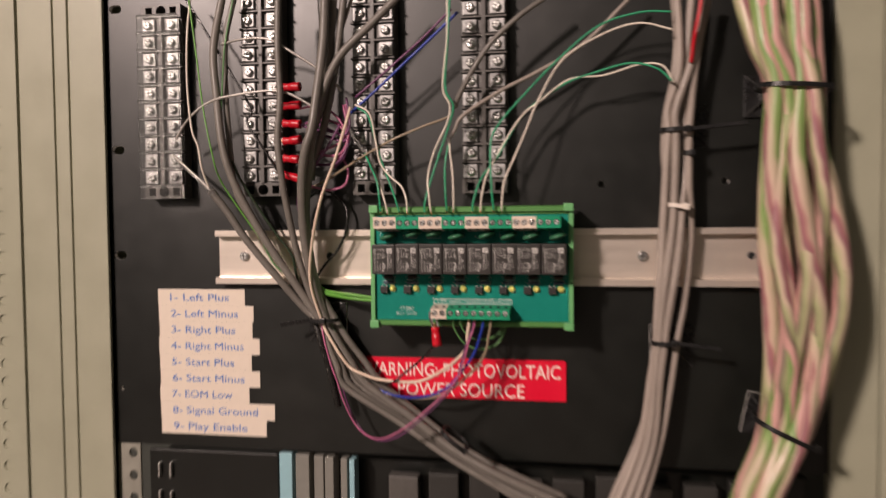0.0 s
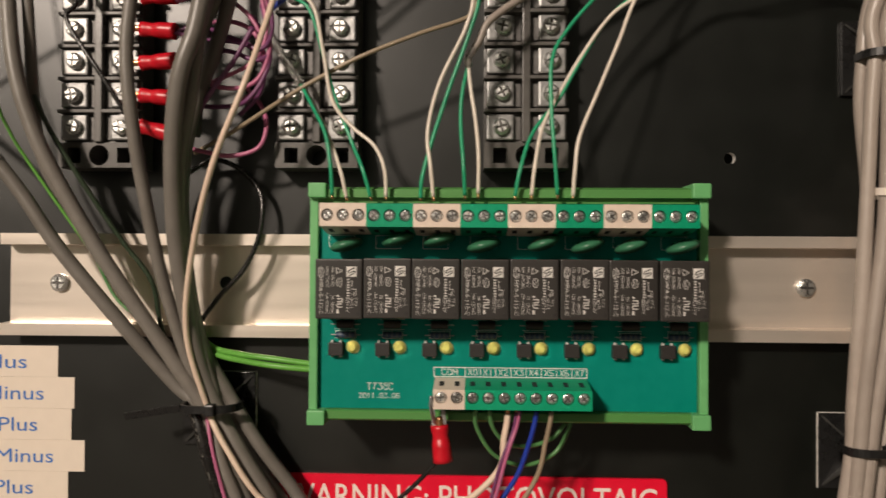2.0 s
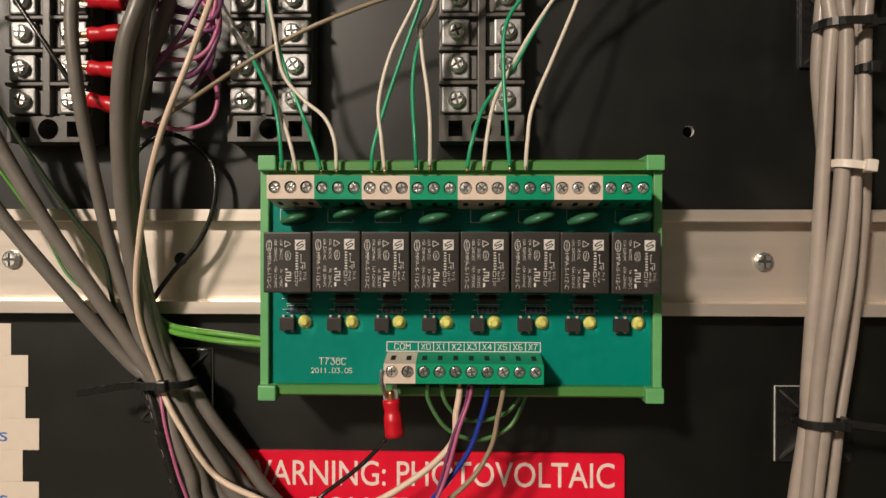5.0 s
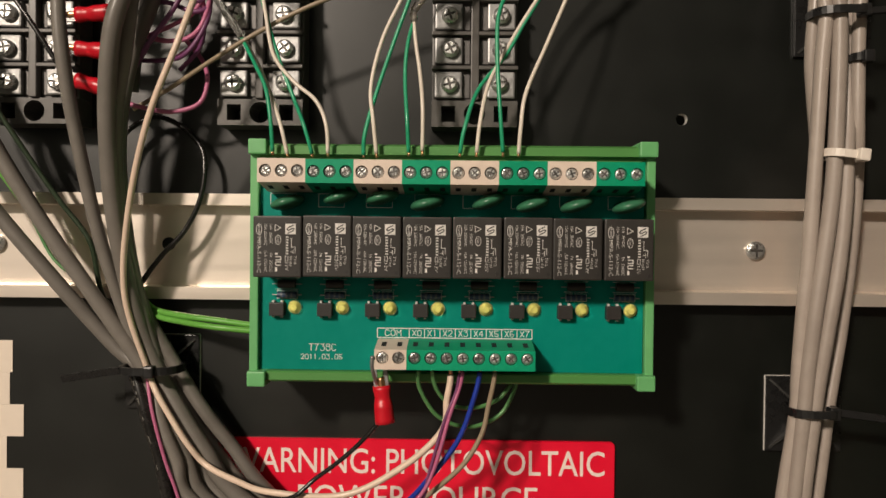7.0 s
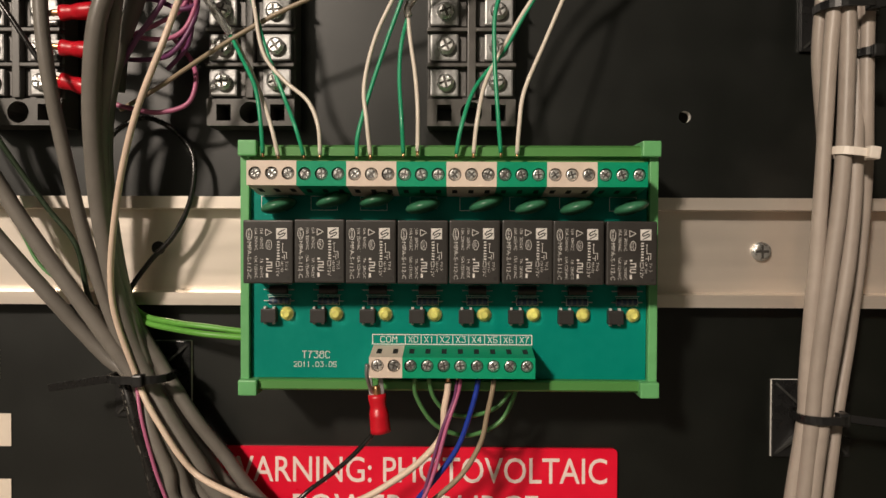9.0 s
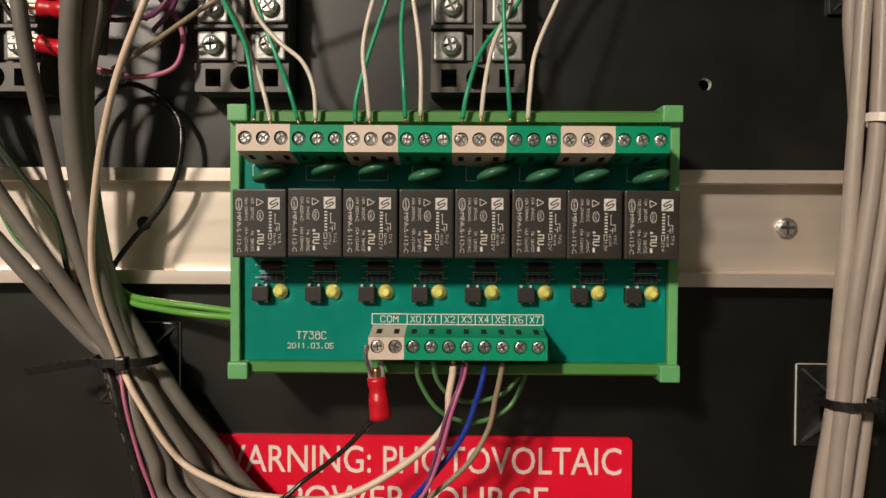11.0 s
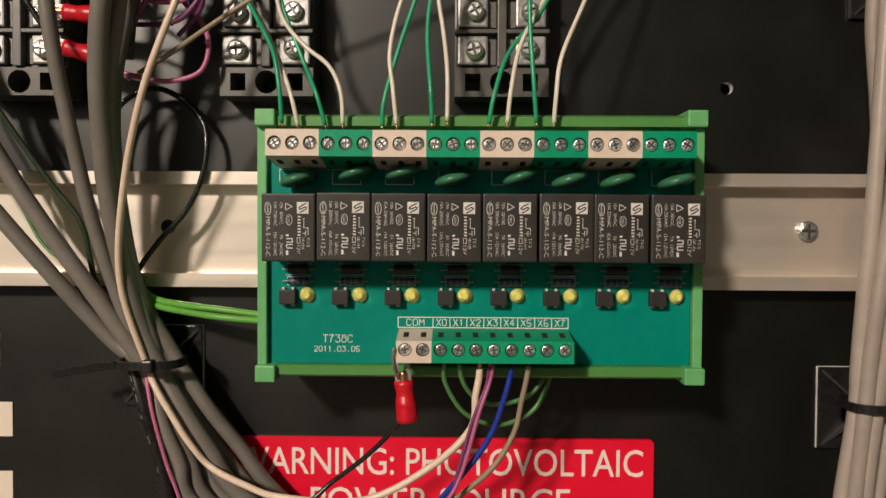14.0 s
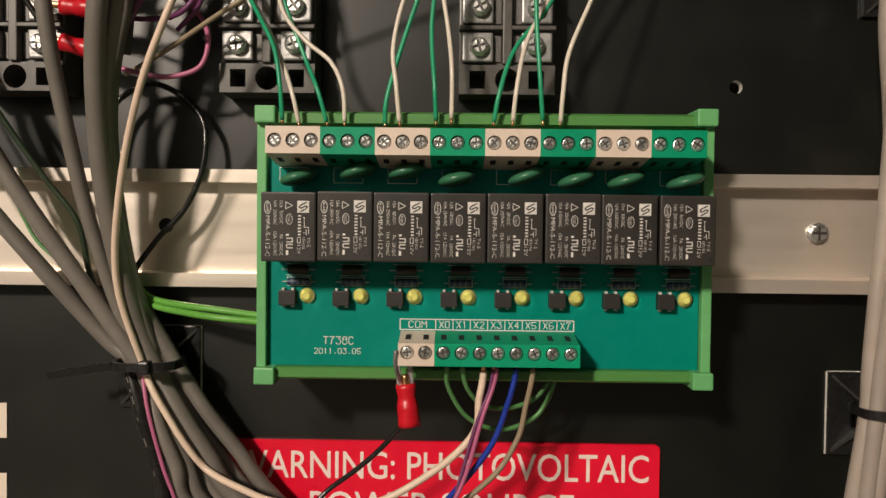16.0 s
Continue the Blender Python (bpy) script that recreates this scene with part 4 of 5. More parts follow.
wire("cable", GREY_JACKET, 2.3, [(-77, 164, 24), (-81, 130, 26), (-86, 100, 27), (-92, 77, 27), (-99, 58.5, 26), (-103.5, 38.5, 24), (-105, 14.5, 19), (-101.5, -16.5, 13.9), (-92.5, -36, 10.9), (-81.5, -53.5, 10.9), (-71.5, -67, 9.3), (-60.5, -81, 9.3), (-36.5, -100, 9.3), (-7.5, -120.5, 10.9), (21.5, -133.5, 14.1), (57, -147.5, 14.9)],
     "grey cable at the outer edge of the bundle")
wire("cable", GREY_JACKET, 2.4, [(-40.5, 159, 30), (-59.5, 140.5, 32), (-77, 123.5, 34), (-87.5, 104.5, 34), (-94.5, 84, 34), (-98, 58.5, 34), (-102.5, 38, 30), (-104, 10.5, 23.5), (-100.5, -18, 16.8), (-96, -38, 12.5)],
     "grey cable slanting from the upper terminals")
wire("cable", GREY_JACKET, 1.9, [(-150.5, 168, 20), (-156.5, 140.5, 22), (-157.5, 113.5, 22), (-156, 83, 22), (-152.5, 44.5, 21), (-143, 24.5, 18.5), (-129.5, 1, 14.3), (-112, -22.5, 10.9), (-99.5, -39.5, 9.3)],
     "olive grey cable with a green cast")
wire("wire", WHITE_WIRE, 0.7, [(-181, 169.5, 20), (-182, 141, 24), (-181.5, 110, 26), (-178, 82.5, 28), (-174, 71.5, 28), (-172, 57.5, 27.4), (-169.5, 44.5, 22.6)],
     "thin whitish wire beside the clear strip cover")
wire("wire", GREY_WIRE, 0.75, [(-196, 67, 19), (-184, 57.5, 22), (-175, 50, 23), (-168, 43, 22.8)],
     "thin grey lead from the covered strip into the jacket")
wire("wire", CLEAR_TUBE, 0.95, [(-194, 64, 19), (-183, 55.5, 22), (-174.5, 48.5, 23), (-168.5, 42.5, 23)],
     "clear sleeved lead from the covered strip into the jacket")
wire("wire", LIME_WIRE, 0.55, [(-180.5, 168, 24), (-174.5, 126.5, 26), (-169.5, 92.5, 28), (-162.5, 62, 30), (-161.5, 51, 24), (-157, 40, 19), (-141, 15, 14.5), (-130, -1, 12), (-115, -18.5, 10.5), (-106.5, -36, 11.7)],
     "thin lime green wire among the grey cables")
wire("wire", GREEN_JUMPER, 0.55, [(-149.5, 166.5, 24), (-154.5, 139, 26), (-156.5, 122.5, 26), (-159.5, 74, 26), (-155, 62.5, 27), (-151.5, 47, 21), (-147, 33.5, 17.5), (-137, 7.5, 12.5), (-129, -6, 12.8), (-115.5, -14.5, 12.6)],
     "second thin lime green wire")
wire("wire", BLACK_WIRE, 0.8, [(-186.5, 170, 20), (-161, 130.5, 22), (-140, 95.5, 24), (-141.5, 86, 26), (-129.5, 68, 27), (-120, 52.5, 25.2)],
     "thin black wire slanting across the strip")
wire("wire", DARK_GREEN_WIRE, 0.85, [(-153, 62, 24), (-148, 50, 22.5), (-136, 29, 18.5), (-126.5, 14, 15.8), (-117.5, 1, 14.2), (-114.5, -15.5, 12.3), (-106, -35, 10.1), (-99.5, -40, 11.7)],
     "thin dark green wire lying over the rail")
wire("wire", CREAM_WIRE, 1.0, [(-72.5, 92.5, 30), (-75, 80, 34), (-79.5, 60.5, 40), (-89.5, 37, 37.7), (-98, 10.5, 30.6), (-102.5, -15.5, 22.5), (-97.5, -40, 16.5), (-94, -47, 18.1), (-89, -55, 18.9), (-83.5, -63.5, 18.9), (-77.5, -70.5, 18.1), (-65.5, -73, 25.8), (-53.5, -74, 32.5), (-31, -74, 34), (-13.5, -65, 35), (-2, -54, 36), (-0.5, -44.5, 37), (0.5, -38.5, 37), (0.5, -32, 37.5)],
     "cream insulated wire looping under the relay board", bare=6)
wire("wire", BLACK_WIRE, 0.9, [(-113.5, 20, 9), (-112, 30, 8.5), (-108.1, 37.8, 8), (-99.9, 42.9, 7), (-91.3, 40.4, 6.5), (-83.9, 33.3, 7), (-81.9, 25.6, 8.6), (-83.3, 15.0, 9.4), (-88.3, 4.9, 9.4), (-96.1, -3.7, 9.4), (-103.0, -14.0, 10), (-104.1, -23.2, 11)],
     "black wire curling in front of the rail")
wire("wire", LIME_WIRE, 1.0, [(-104, -15.5, 9.5), (-97.5, -21, 11), (-86, -22.5, 17), (-74, -23.5, 20), (-62, -25, 20), (-52, -25.5, 20)],
     "green wire running from the bundle behind the board")
wire("wire", LIME_WIRE, 1.0, [(-103.5, -18, 9.5), (-96.5, -23, 12), (-85, -24.5, 18), (-73.5, -25.5, 22), (-61.5, -26.5, 22), (-51.5, -27, 22)],
     "green wire running from the bundle behind the board")
heat_sleeve = wire("wire", BLACK_WIRE, 2.2, [(-103, -42, 12.7), (-100.5, -48.5, 14), (-97.5, -58, 15), (-94, -68, 15.5), (-91, -81, 15.5), (-87.5, -96, 15.5)],
     "black heat-shrunk cable end below the tie")
sleeve_line = smooth_line([V(*p) for p in ((-103, -42, 12.7), (-100.5, -48.5, 14), (-97.5, -58, 15), (-94, -68, 15.5), (-91, -81, 15.5), (-87.5, -96, 15.5))], 8)
for k in (3, 4, 7, 9, 10, 14, 19, 20, 26):
    dash = [q + Vector((-0.7, -2.04, 0.2)) for q in sleeve_line[k:k + 2]]
    part("printed_mark", tube([dash[0], (dash[0] + dash[1]) / 2, dash[1]], 0.16, 6), MODULE_GREY, heat_sleeve, "worn grey print")

wire("wire", PINK_WIRE, 0.6, [(-98, -41.5, 16), (-95, -53, 19), (-90.5, -68, 20), (-87, -77.5, 20), (-82, -93.5, 19), (-73.5, -108.5, 18.5), (-59, -112, 27.8), (-42.5, -104, 38), (-25, -90, 38), (-9.5, -74.5, 38), (-4, -64.5, 38), (0.2, -49.5, 38), (3, -41.5, 37), (4, -37, 37), (4.2, -32, 37.5)],
     "pink wire hanging in a loop to the board", bare=6)
wire("wire", PURPLE_WIRE, 0.5, [(-97, -42, 14.1), (-94.5, -53.5, 14.1), (-91, -68.5, 14.1), (-86.5, -78, 14.1), (-81.5, -95, 14.1), (-71.5, -109.5, 17.8), (-57.5, -113, 27.8), (-41, -106, 37), (-24, -91.5, 37), (-8.5, -75.5, 37), (-5.5, -66, 38), (-1.3, -51, 38), (2.2, -42, 37), (3, -37.5, 37), (3.4, -33, 37.5)],
     "mauve wire twisted beside the pink wire", bare=6)
wire("wire", BLUE_WIRE, 0.8, [(-81.5, -78.5, 8.5), (-69.5, -82, 11), (-49, -87.5, 16), (-29.5, -85.5, 24), (-14.5, -78.5, 30), (-5.5, -68.5, 34), (3, -56.5, 36), (7, -45.5, 37), (9, -37.5, 37), (9, -32, 37.5)],
     "blue insulated wire bent up to the board", bare=6)
wire("wire", TAN_WIRE, 0.76, [(-73, -85.5, 9), (-41.5, -88, 18), (-18.5, -83.5, 27), (1.5, -67.5, 34), (9.5, -56, 35), (12, -45.5, 36), (13.5, -37.5, 37), (13.5, -32, 37.5)],
     "grey-tan wire bent up to the board", bare=6)
wire("wire", GREEN_JUMPER, 0.68, [(-9, -32.5, 37.5), (-9, -35.5, 37), (-8.5, -42, 34), (-3, -51, 30), (6.5, -55, 26), (16, -51.5, 24), (20.5, -43.5, 24), (21, -38.5, 24)],
     "green jumper wire looped under the input terminals", bare=8, clip_end=True)
wire("wire", GREEN_JUMPER, 0.68, [(-5, -32.5, 37.5), (-5, -35.5, 37), (-3.5, -42, 34), (1, -47.5, 30), (8, -49, 26), (15, -47, 24), (19.5, -42, 24)],
     "green jumper wire looped under the input terminals", bare=8, clip_end=True)
wire("wire", BLACK_WIRE, 0.68, [(-19.2, -49, 37), (-21, -52, 37), (-29, -60.5, 36), (-39, -68.5, 35), (-49.5, -75.5, 34), (-72.5, -77, 10)],
     "black wire leading from the red crimp terminal")
wire("wire", GREEN_WIRE, 0.62, [(-65.5, 65, 24), (-60, 56, 30), (-55.5, 47.5, 34), (-53.5, 37.5, 36), (-53, 27.5, 35)],
     "thin green wire into a relay output terminal", bare=1)
wire("wire", WHITE_WIRE, 0.62, [(-64.5, 64, 23), (-58, 53, 28), (-53, 42.5, 33), (-50, 34.5, 36), (-48.5, 27, 35)],
     "thin white wire into a relay output terminal", bare=1)
wire("wire", GREEN_WIRE, 0.62, [(-68.5, 92.5, 28), (-61.5, 87, 30), (-57, 72.5, 30), (-53.5, 60, 30), (-47.5, 45, 32), (-43.5, 36, 36), (-41, 27, 35)],
     "thin green wire into a relay output terminal", bare=1)
wire("wire", WHITE_WIRE, 0.62, [(-69.5, 94, 30), (-60.5, 88.5, 31), (-57, 74, 31), (-54, 58.5, 31), (-47.5, 50, 32), (-40.5, 44, 34), (-37, 36.5, 36), (-36.5, 27, 35)],
     "thin white wire into a relay output terminal", bare=1)
wire("wire", GREEN_WIRE, 0.62, [(-9.5, 153.5, 36), (-11, 129, 36), (-13, 102, 34), (-8.5, 91, 33), (-11.5, 79, 32), (-17.5, 62, 32), (-22.5, 46, 34), (-25.5, 34, 36), (-26, 27, 35)],
     "thin green wire into a relay output terminal", bare=1)
wire("wire", WHITE_WIRE, 0.62, [(-11, 153.5, 36), (-11.5, 129, 36), (-14.5, 102, 34), (-10.5, 91, 33), (-12.5, 80.5, 33), (-20.5, 63.5, 33), (-24, 48.5, 34), (-23, 37.5, 36), (-22, 27, 35)],
     "thin white wire into a relay output terminal", bare=1)
wire("wire", GREEN_WIRE, 0.62, [(-11.5, 71, 28), (-13.5, 61.5, 30), (-14, 51.5, 32), (-13, 37.5, 36), (-12.5, 27.5, 35)],
     "thin green wire into a relay output terminal", bare=1)
wire("wire", WHITE_WIRE, 0.62, [(-12, 72.5, 28), (-11, 62.5, 30), (-9.5, 52.5, 32), (-8.5, 41.5, 35), (-8.5, 27.5, 35)],
     "thin white wire into a relay output terminal", bare=1)
wire("cable", TAN_JACKET, 1.2, [(97, 154.5, 20), (67.5, 126.5, 20), (40, 110.5, 22), (18.5, 100, 24), (-3.5, 85.5, 28), (-8.5, 77.5, 28), (-12, 72.5, 28)],
     "thin grey-tan cable ending in a stripped pair")
wire("wire", GREEN_WIRE, 0.62, [(117, 101, 30), (108.5, 108.5, 30), (93.5, 112.5, 28), (73, 108, 26), (58.5, 103.5, 25), (41.5, 93, 26), (32, 85, 26), (23, 71, 27), (16.5, 59.5, 28), (8, 48, 32), (4, 36, 36), (2.5, 27.5, 35)],
     "green wire of a twisted pair into the relay board", bare=1)
wire("wire", WHITE_WIRE, 0.62, [(118, 100, 30), (111.5, 110, 30), (99, 111.5, 28), (79, 106.5, 26), (59, 105, 25), (42, 92.5, 27), (32.5, 85.5, 27), (23.5, 73, 27), (16, 60, 28), (11, 49.5, 32), (8.5, 37.5, 36), (7.5, 27.5, 35)],
     "white wire of a twisted pair into the relay board", bare=1)
wire("wire", GREEN_WIRE, 0.62, [(116.5, 140, 30), (99, 141, 28), (76, 135, 26), (52.5, 116.5, 26), (29, 92.5, 28), (18.5, 80, 30), (14, 71, 32), (13.5, 57, 34), (14.5, 39.5, 36), (15.5, 27.5, 35)],
     "green wire arching over from the tan-grey bundle", bare=1)
wire("wire", WHITE_WIRE, 0.62, [(117, 130, 30), (99, 135, 28), (79, 130.5, 26), (55.5, 116.5, 26), (41, 92.5, 28), (34.5, 76.5, 30), (28, 61, 32), (22, 46.5, 35), (20.5, 36, 36), (20, 27.5, 35)],
     "white wire arching over from the tan-grey bundle", bare=1)
wire("wire", TAN_WIRE, 0.75, [(-104, 44.5, 12.8), (-96.5, 48, 14.8), (-88, 51.5, 18.8), (-73.5, 59, 23.8), (-60.5, 66, 26), (-45.5, 73, 28), (-27.5, 80, 28), (-12, 85.5, 27), (-9, 91, 26)],
     "long tan wire slanting across the strips")
wire("cable", GREY_JACKET, 1.6, [(49, 154.5, 28), (31, 142.5, 30), (14.5, 128, 30), (3.5, 113, 30), (-6, 97, 28), (-8.5, 91, 26)],
     "grey cable slanting over the terminal strip")
wire("wire", BLUE_WIRE, 0.9, [(-75, 88.5, 26), (-66, 95, 28), (-54, 105, 28), (-38, 119, 28), (-24, 131, 28), (-6, 147, 28)],
     "blue wire slanting up between terminal strips")
wire("wire", PURPLE_WIRE, 0.7, [(-70, 99, 27), (-56, 109.5, 28), (-41, 121.5, 28), (-27, 133, 28), (-10, 149, 28)],
     "violet wire beside the blue wire")
wire("wire", PINK_WIRE, 0.7, [(-109.5, 95, 16), (-98, 96, 19), (-88, 92, 23), (-80, 84, 25), (-77.5, 74, 24), (-80, 65, 21), (-90, 60, 16)],
     "pink wire looping from a red crimp")
wire("wire", PINK_WIRE, 0.7, [(-110, 62.5, 16), (-99, 66, 19), (-88, 69, 23), (-80, 73, 25), (-76.5, 82, 25), (-79, 95, 23)],
     "pink wire looping from a red crimp")
wire("wire", PURPLE_WIRE, 0.7, [(-109, 84, 17), (-99, 81, 20), (-88, 79, 24), (-81, 77, 25), (-77.5, 71, 24), (-80, 63, 20), (-88, 57, 15)],
     "violet wire looping from a red crimp")
wire("wire", GREY_WIRE, 0.8, [(-158.5, 136, 24), (-142.5, 137.5, 28), (-124, 136, 30), (-107, 126, 30), (-87, 112.5, 28), (-80, 103.5, 24)],
     "bent bare shield wire bridging the strips")
wire("wire", GREY_WIRE, 0.8, [(-193.5, 77.5, 20), (-180.5, 90, 26), (-165, 99.5, 28), (-144.5, 103, 30), (-123.5, 104.5, 30), (-110, 101.5, 30), (-90.5, 90, 28)],
     "whitish wire bridging the strips")
wire("cable", CLEAR_TUBE, 1.3, [(-76.5, 83.5, 24), (-74, 78.5, 24), (-70, 72, 24), (-65.5, 65.5, 24)],
     "clear heat-shrink sleeve over a wire joint")
wire("cable", DARK_CABLE, 2.0, [(-96, 166.5, 14), (-94.5, 139, 16), (-96.5, 112, 18), (-98, 85, 20), (-101.5, 49, 20)],
     "dark cable hanging between the strips")
wire("cable", TAN_JACKET, 1.2, [(-73, 163, 20), (-80.5, 140, 22), (-88.5, 120, 24)],
     "tan lead crossing between the strips")
wire("wire", PURPLE_WIRE, 0.75, [(-108.5, 84.5, 17), (-101, 86, 18), (-87.5, 80, 24), (-78, 76, 26), (-75, 83.5, 24), (-78, 100, 20)],
     "violet wire looping from a red crimp")
wire("wire", PURPLE_WIRE, 0.75, [(-109.5, 73, 17), (-101, 76.5, 18), (-89.5, 76, 24), (-79.5, 72.5, 26), (-75.5, 76.5, 24), (-82.5, 88.5, 20)],
     "violet wire looping from a red crimp")
wire("wire", PURPLE_WIRE, 0.75, [(-110, 62.5, 17), (-101, 59.5, 18), (-90, 58.5, 22), (-82.5, 59.5, 26), (-77, 67, 26), (-75.5, 76.5, 24), (-79, 91.5, 22)],
     "violet wire looping from a red crimp")
wire("wire", PINK_WIRE, 0.75, [(-109.5, 73, 16), (-98.5, 67, 20), (-89.5, 64, 24), (-81.5, 64.5, 26), (-77, 69.5, 26), (-75.5, 80, 24), (-78, 95.5, 22)],
     "pink wire looping from a red crimp")
wire("wire", PINK_WIRE, 0.75, [(-109, 84.5, 16), (-98, 86.5, 19), (-88.5, 86, 22), (-81, 82, 24), (-77.8, 74.5, 24), (-79, 66, 21), (-88, 61, 16)],
     "pink wire looping from a red crimp")
wire("wire", PINK_WIRE, 0.75, [(-111, 51.5, 16), (-105.5, 46.5, 15.5), (-99.5, 44.5, 16.1), (-90, 43, 17.5), (-81, 45.5, 17.9), (-78.5, 52.5, 17), (-81, 60, 14), (-88, 68, 11)],
     "pink wire hanging below the crimps")
wire("wire", PURPLE_WIRE, 0.8, [(-80, 82.5, 28), (-86, 72, 28), (-92.5, 63, 28), (-98.5, 56.5, 24), (-109.5, 40.5, 22), (-109, 24, 21), (-106.5, 5, 18), (-102.5, -14, 14), (-98, -36, 11)],
     "violet wire slanting through the loops")
wire("cable", TAN_JACKET, 2.05, [(118.5, 152, 20), (120.5, 128, 20), (119, 106, 20), (115.4, 87.6, 18), (114.1, 74.9, 18), (113.8, 60.5, 17), (115, 49.7, 16), (116.5, 38.8, 15), (117.7, 25.9, 14), (117.6, 5.6, 14), (115.7, -22.2, 14), (113, -51.5, 15), (109.6, -73.3, 16), (99.5, -108, 18), (85.5, -140, 22), (77.5, -160, 25)],
     "grey-tan sheathed cable tied into the upright bundle")
wire("cable", TAN_JACKET, 2.25, [(119.5, 153, 24), (121.5, 128, 24), (121, 106, 24), (115.1, 86.3, 22), (115.7, 73.6, 22.5), (114.7, 59.3, 22.5), (113.4, 32.4, 22.5), (112.5, 14.5, 22.5), (111.7, -3.4, 22), (110.4, -21.3, 21.5), (109.6, -39.4, 21), (109.2, -50.1, 21), (106.1, -71.7, 21), (100.5, -108, 22), (88.5, -140, 26), (80.5, -160, 29)],
     "grey-tan sheathed cable tied into the upright bundle")
wire("cable", TAN_JACKET, 2.45, [(135.5, 153, 24), (131.5, 128, 24), (127.5, 110, 24), (119.7, 85.9, 23), (119.8, 73.4, 23), (119.8, 59.1, 23), (118.9, 32.3, 23.5), (117.7, 14.5, 23.5), (115.5, -3.3, 23.5), (113.2, -21.1, 23.5), (111.5, -39, 23), (110.7, -49.7, 23), (108.6, -71.1, 23), (104.5, -108, 24), (93.5, -140, 28), (85.5, -160, 31)],
     "grey-tan sheathed cable tied into the upright bundle")
wire("cable", TAN_JACKET, 2.4, [(129, 152, 19), (127, 128, 19), (125, 106, 19), (125.9, 88.2, 16), (125.9, 75.3, 16), (126.2, 60.6, 16), (125.3, 42, 18), (123.6, 29, 21), (122.7, 14.5, 22), (120.9, -3.3, 22.5), (118, -21.1, 23), (115.2, -39, 23), (113.9, -49.7, 23), (111.4, -71, 23), (108, -108, 23), (98.5, -140, 27), (91.5, -160, 30)],
     "grey-tan sheathed cable tied into the upright bundle")
wire("cable", TAN_JACKET, 2.15, [(138.5, 153, 21), (133.5, 128, 21), (130.5, 108, 21), (128.8, 87.2, 19), (127.9, 74.5, 19), (127.7, 60, 19), (127.8, 41.8, 19), (129, 29.3, 17), (129.5, 14.8, 15), (128.5, -3.7, 14), (126.1, -25.8, 14), (123.4, -40.4, 15), (121.4, -51.2, 16), (118.5, -72.9, 17), (112.5, -108, 19), (103.5, -140, 23), (96.5, -160, 26)],
     "grey-tan sheathed cable tied into the upright bundle")
wire("wire", RED_PVC, 1.0, [(133, 153, 31), (131.5, 139, 31), (129, 126.5, 30), (127.5, 111.5, 27)],
     "red wire tucked into the top of the bundle")
wire("cable", CLEAR_TUBE, 1.15, [(-10, 75, 29), (-11.5, 73, 29), (-12, 71, 29), (-11.5, 69.5, 29)],
     "clear shrink sleeve on a wire splice")
wire("cable", CLEAR_TUBE, 2.75, [(-169.5, 44.3, 22.7), (-167.8, 42.3, 22.6), (-166, 40, 22.3)],
     "clear frayed sleeve at the end of a grey jacket")
# the ribbon cables wander from side to side and over one another between their two ties
BUNDLE = ((175, 140, 186, 37), (141, 147.5, 192, 40), (116, 153.5, 193.5, 42), (94.5, 161.5, 195, 43), (64, 160, 196.5, 43), (34, 158, 204, 44), (3.5, 159, 208, 44),
          (-27, 162.5, 207.5, 44), (-58, 163.5, 201, 44), (-93, 160, 189.5, 46), (-119, 149.5, 177, 50), (-140, 141, 167, 54), (-165, 130, 157, 58))
for k, (u0, v0, swing, turn, phase) in enumerate(((-0.98, 0.1, 0.10, 0.020, 0.4), (-0.74, 0.75, 0.25, 0.034, 2.2), (-0.50, 0.95, 0.30, 0.030, 4.6), (-0.20, 1.0, 0.32, 0.036, 0.9),
                                               (0.12, 1.0, 0.30, 0.031, 3.4), (0.42, 0.95, 0.28, 0.035, 5.6), (0.70, 0.75, 0.24, 0.029, 1.7), (0.97, 0.1, 0.10, 0.022, 4.0),
                                               (-0.55, -0.6, 0.2, 0.03, 1.0), (0.0, -0.7, 0.2, 0.03, 2.0), (0.55, -0.6, 0.2, 0.03, 3.0))):
    R = 4.3 + 0.5 * math.sin(2.1 * k)
    pts = []
    for z, xl, xr, d in BUNDLE:
        u = max(-1.0, min(1.0, u0 + 0.75 * swing * math.sin(turn * z + phase)))
        v = v0 + 0.16 * math.sin(turn * z * 1.2 + 2 * phase)
        pts.append(((xl + xr) / 2 + u * ((xr - xl) / 2 - R), z, d + 9.0 * v))
    wire("cable", RIBBON, R, pts, "twisted green, pink and cream ribbon cable", "ribbon cables")

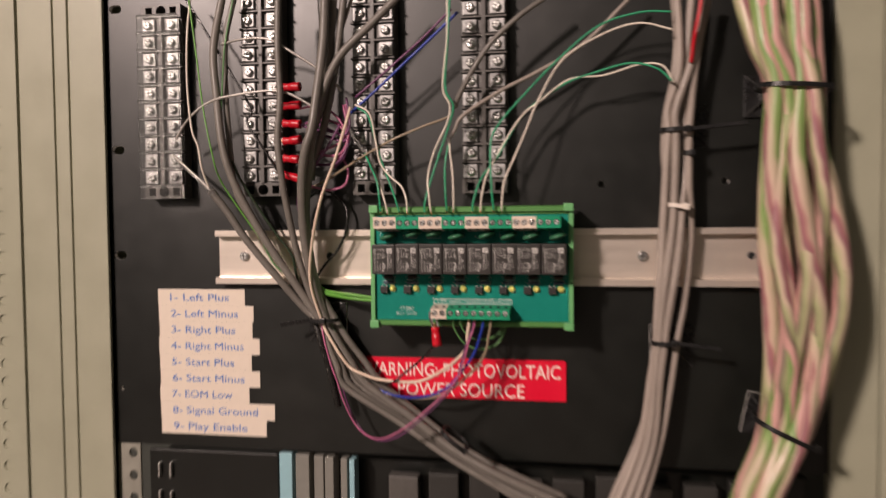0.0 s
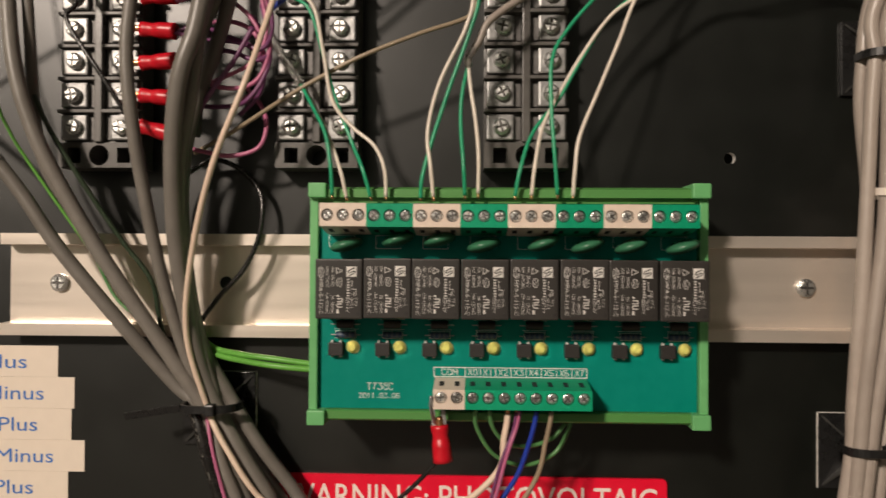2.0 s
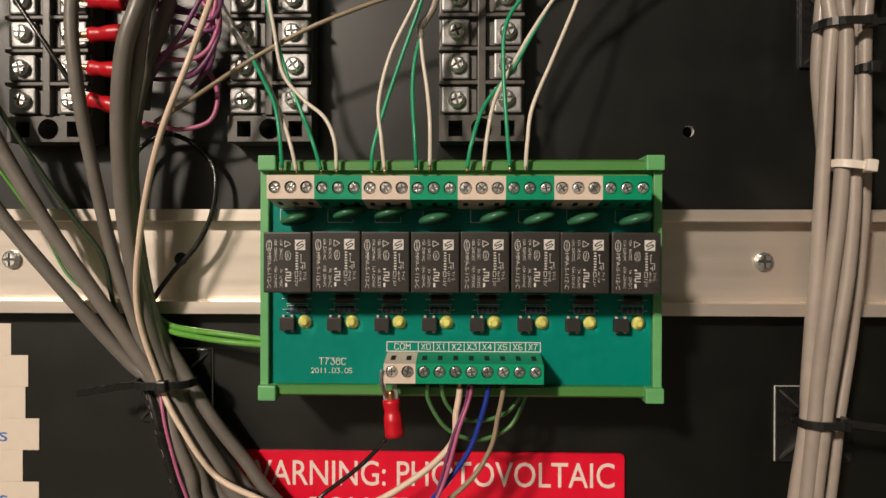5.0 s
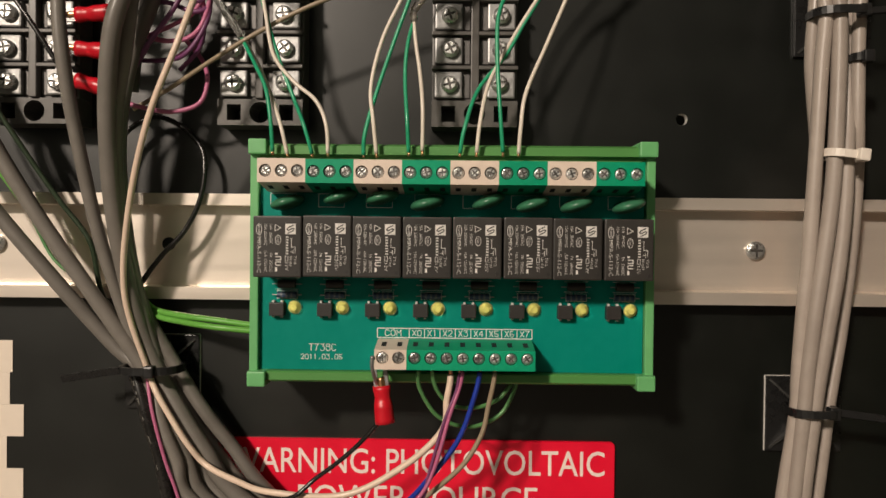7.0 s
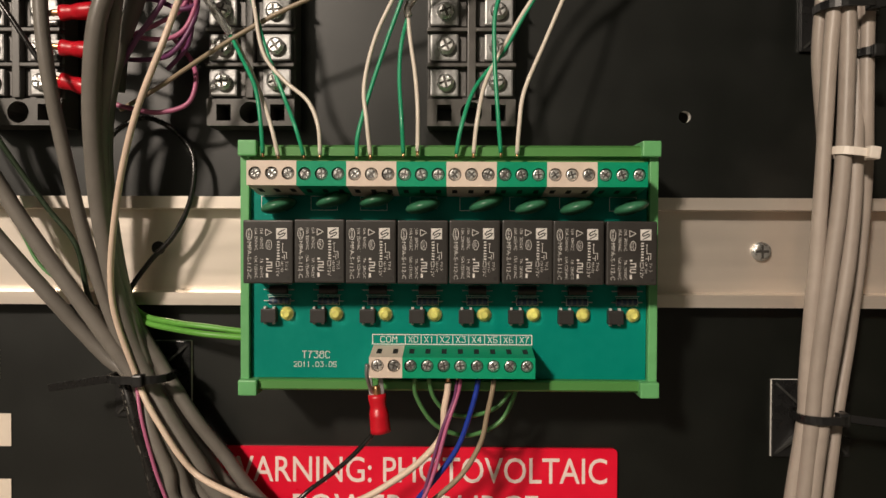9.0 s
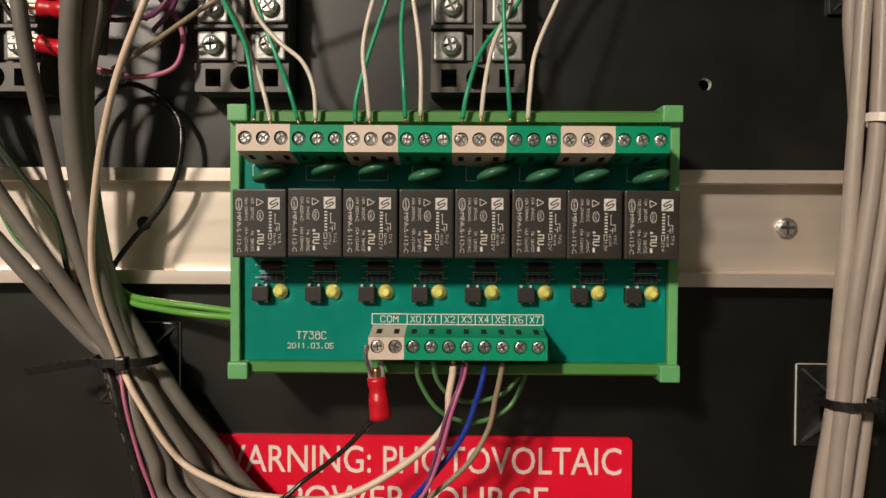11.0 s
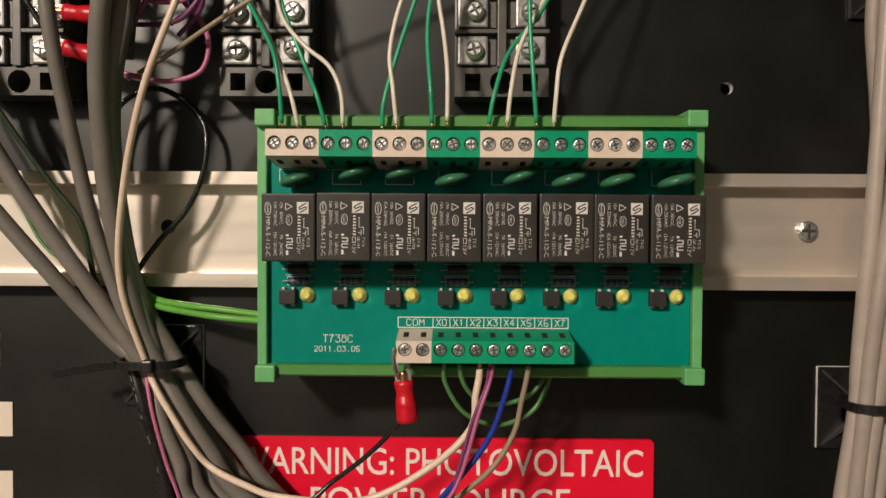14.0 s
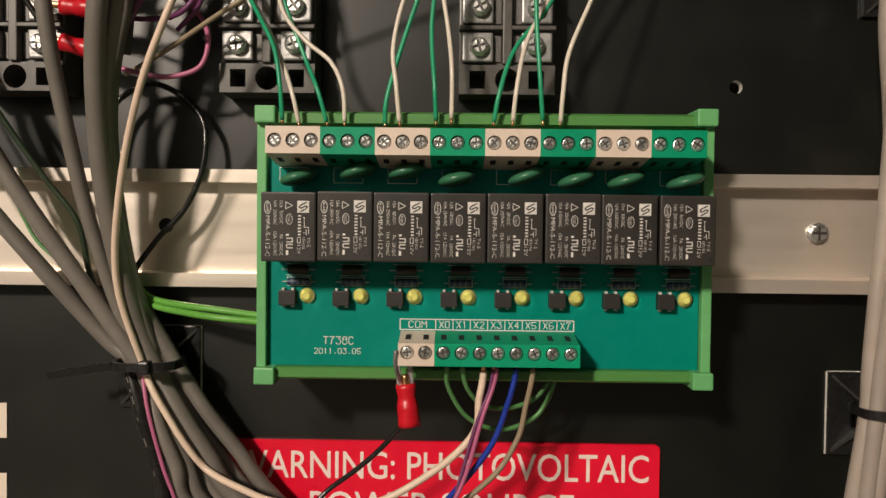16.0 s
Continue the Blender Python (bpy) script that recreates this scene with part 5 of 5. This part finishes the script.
# ---- ties round the bundles ----
cable_tie(-96.4, -39.8, 15, 8.9, 7.0, 1, TIE_BLACK, "black cable tie round the grey cables with a long tail", tail=19, tail_angle=188, head=-1, head_at=2.0)
cable_tie(120.7, 74.5, 20.0, 8.0, 6.2, 1, TIE_BLACK, "black cable tie round the tan-grey cables", tail=30, tail_angle=4)
cable_tie(127.6, 61.2, 19.0, 1.5, 2.5, 0, TIE_BLACK, "thin black cable tie round one tan-grey cable", width=2.4)
cable_tie(121.7, 30.4, 21.0, 5.1, 5.6, -7, TIE_WHITE, "natural nylon cable tie round the tan-grey cables", head=1, head_at=3.5)
cable_tie(114.3, -49.7, 19.5, 6.9, 6.8, 0, TIE_BLACK, "black cable tie holding cables to the mount", tail=24, tail_angle=-7)
cable_tie(178.3, 92.5, 43, 18.0, 14.5, -4, TIE_BLACK, "black cable tie round the ribbon cables")
cable_tie(174.6, -93.0, 46, 17.2, 14.5, -25, TIE_BLACK, "black cable tie round the ribbon cables")
cable_tie(-8.0, -107.0, 38, 9.0, 8.0, -38, TIE_BLACK, "black cable tie round the grey cables below the sign")

# ---- equipment under the panel ----
rack_strip = plate_with_holes(-251.5, -237, -320, -130.8, -2.5, -0.5, [(-242.5, -137.5 - 15.9 * k, 3.3, 3.6) for k in range(11)], 8)
tagged(part("trim", rack_strip, RACK_GREY), "bare steel rack strip with square mounting holes", "trim", kind="structure")
unit = empty_thing("equipment_unit", "dark rack unit mounted below the black panel", "rack unit", at=(0, -230, -14))
part("front_plate", box(-232, -137, -98, 95, 6, 10, bevel=0.6), PANEL_BLACK, unit)
part("chassis", box(-230, 205, -98, 90, -60, -6, bevel=0.6), PANEL_BLACK, unit)
for x in (-224.5, -216):
    part("handle_clip", box(x, x + 1.4, 76, 86, 10, 13, bevel=0.4), STEEL, unit, "bright wire clip")
    part("handle_clip", box(x, x + 1.4, 56, 66, 10, 13, bevel=0.4), STEEL, unit, "bright wire clip")
module = empty_thing("card_module", "row of grey plug-in cards with a pale blue edge", "card module", at=(0, -230, -14))
for i, (a, b, pale) in enumerate(((-135, -126, 1), (-123.5, -114, 0), (-110.5, -104, 0), (-103, -97, 0), (-92, -87.5, 0), (-86, -82.5, 1))):
    part("card_edge", box(a, b, -98, 97 - 0.5 * i, 0 if not pale else 2, 13, bevel=0.5), PALE_BLUE if pale else MODULE_GREY, module, "pale blue plastic card edge" if pale else "")
block = empty_thing("connector_block", "dusty grey connector block in the lower rack", "connector", at=(0, -230, -14))
for i in range(9):
    x = -60 + 27 * i
    part("connector_body", box(x, x + 20, -98, 84 + 3 * ((i * 7) % 3), 0, 10, bevel=1.0), MODULE_DARK if i % 3 else STRIP_BLACK, block)
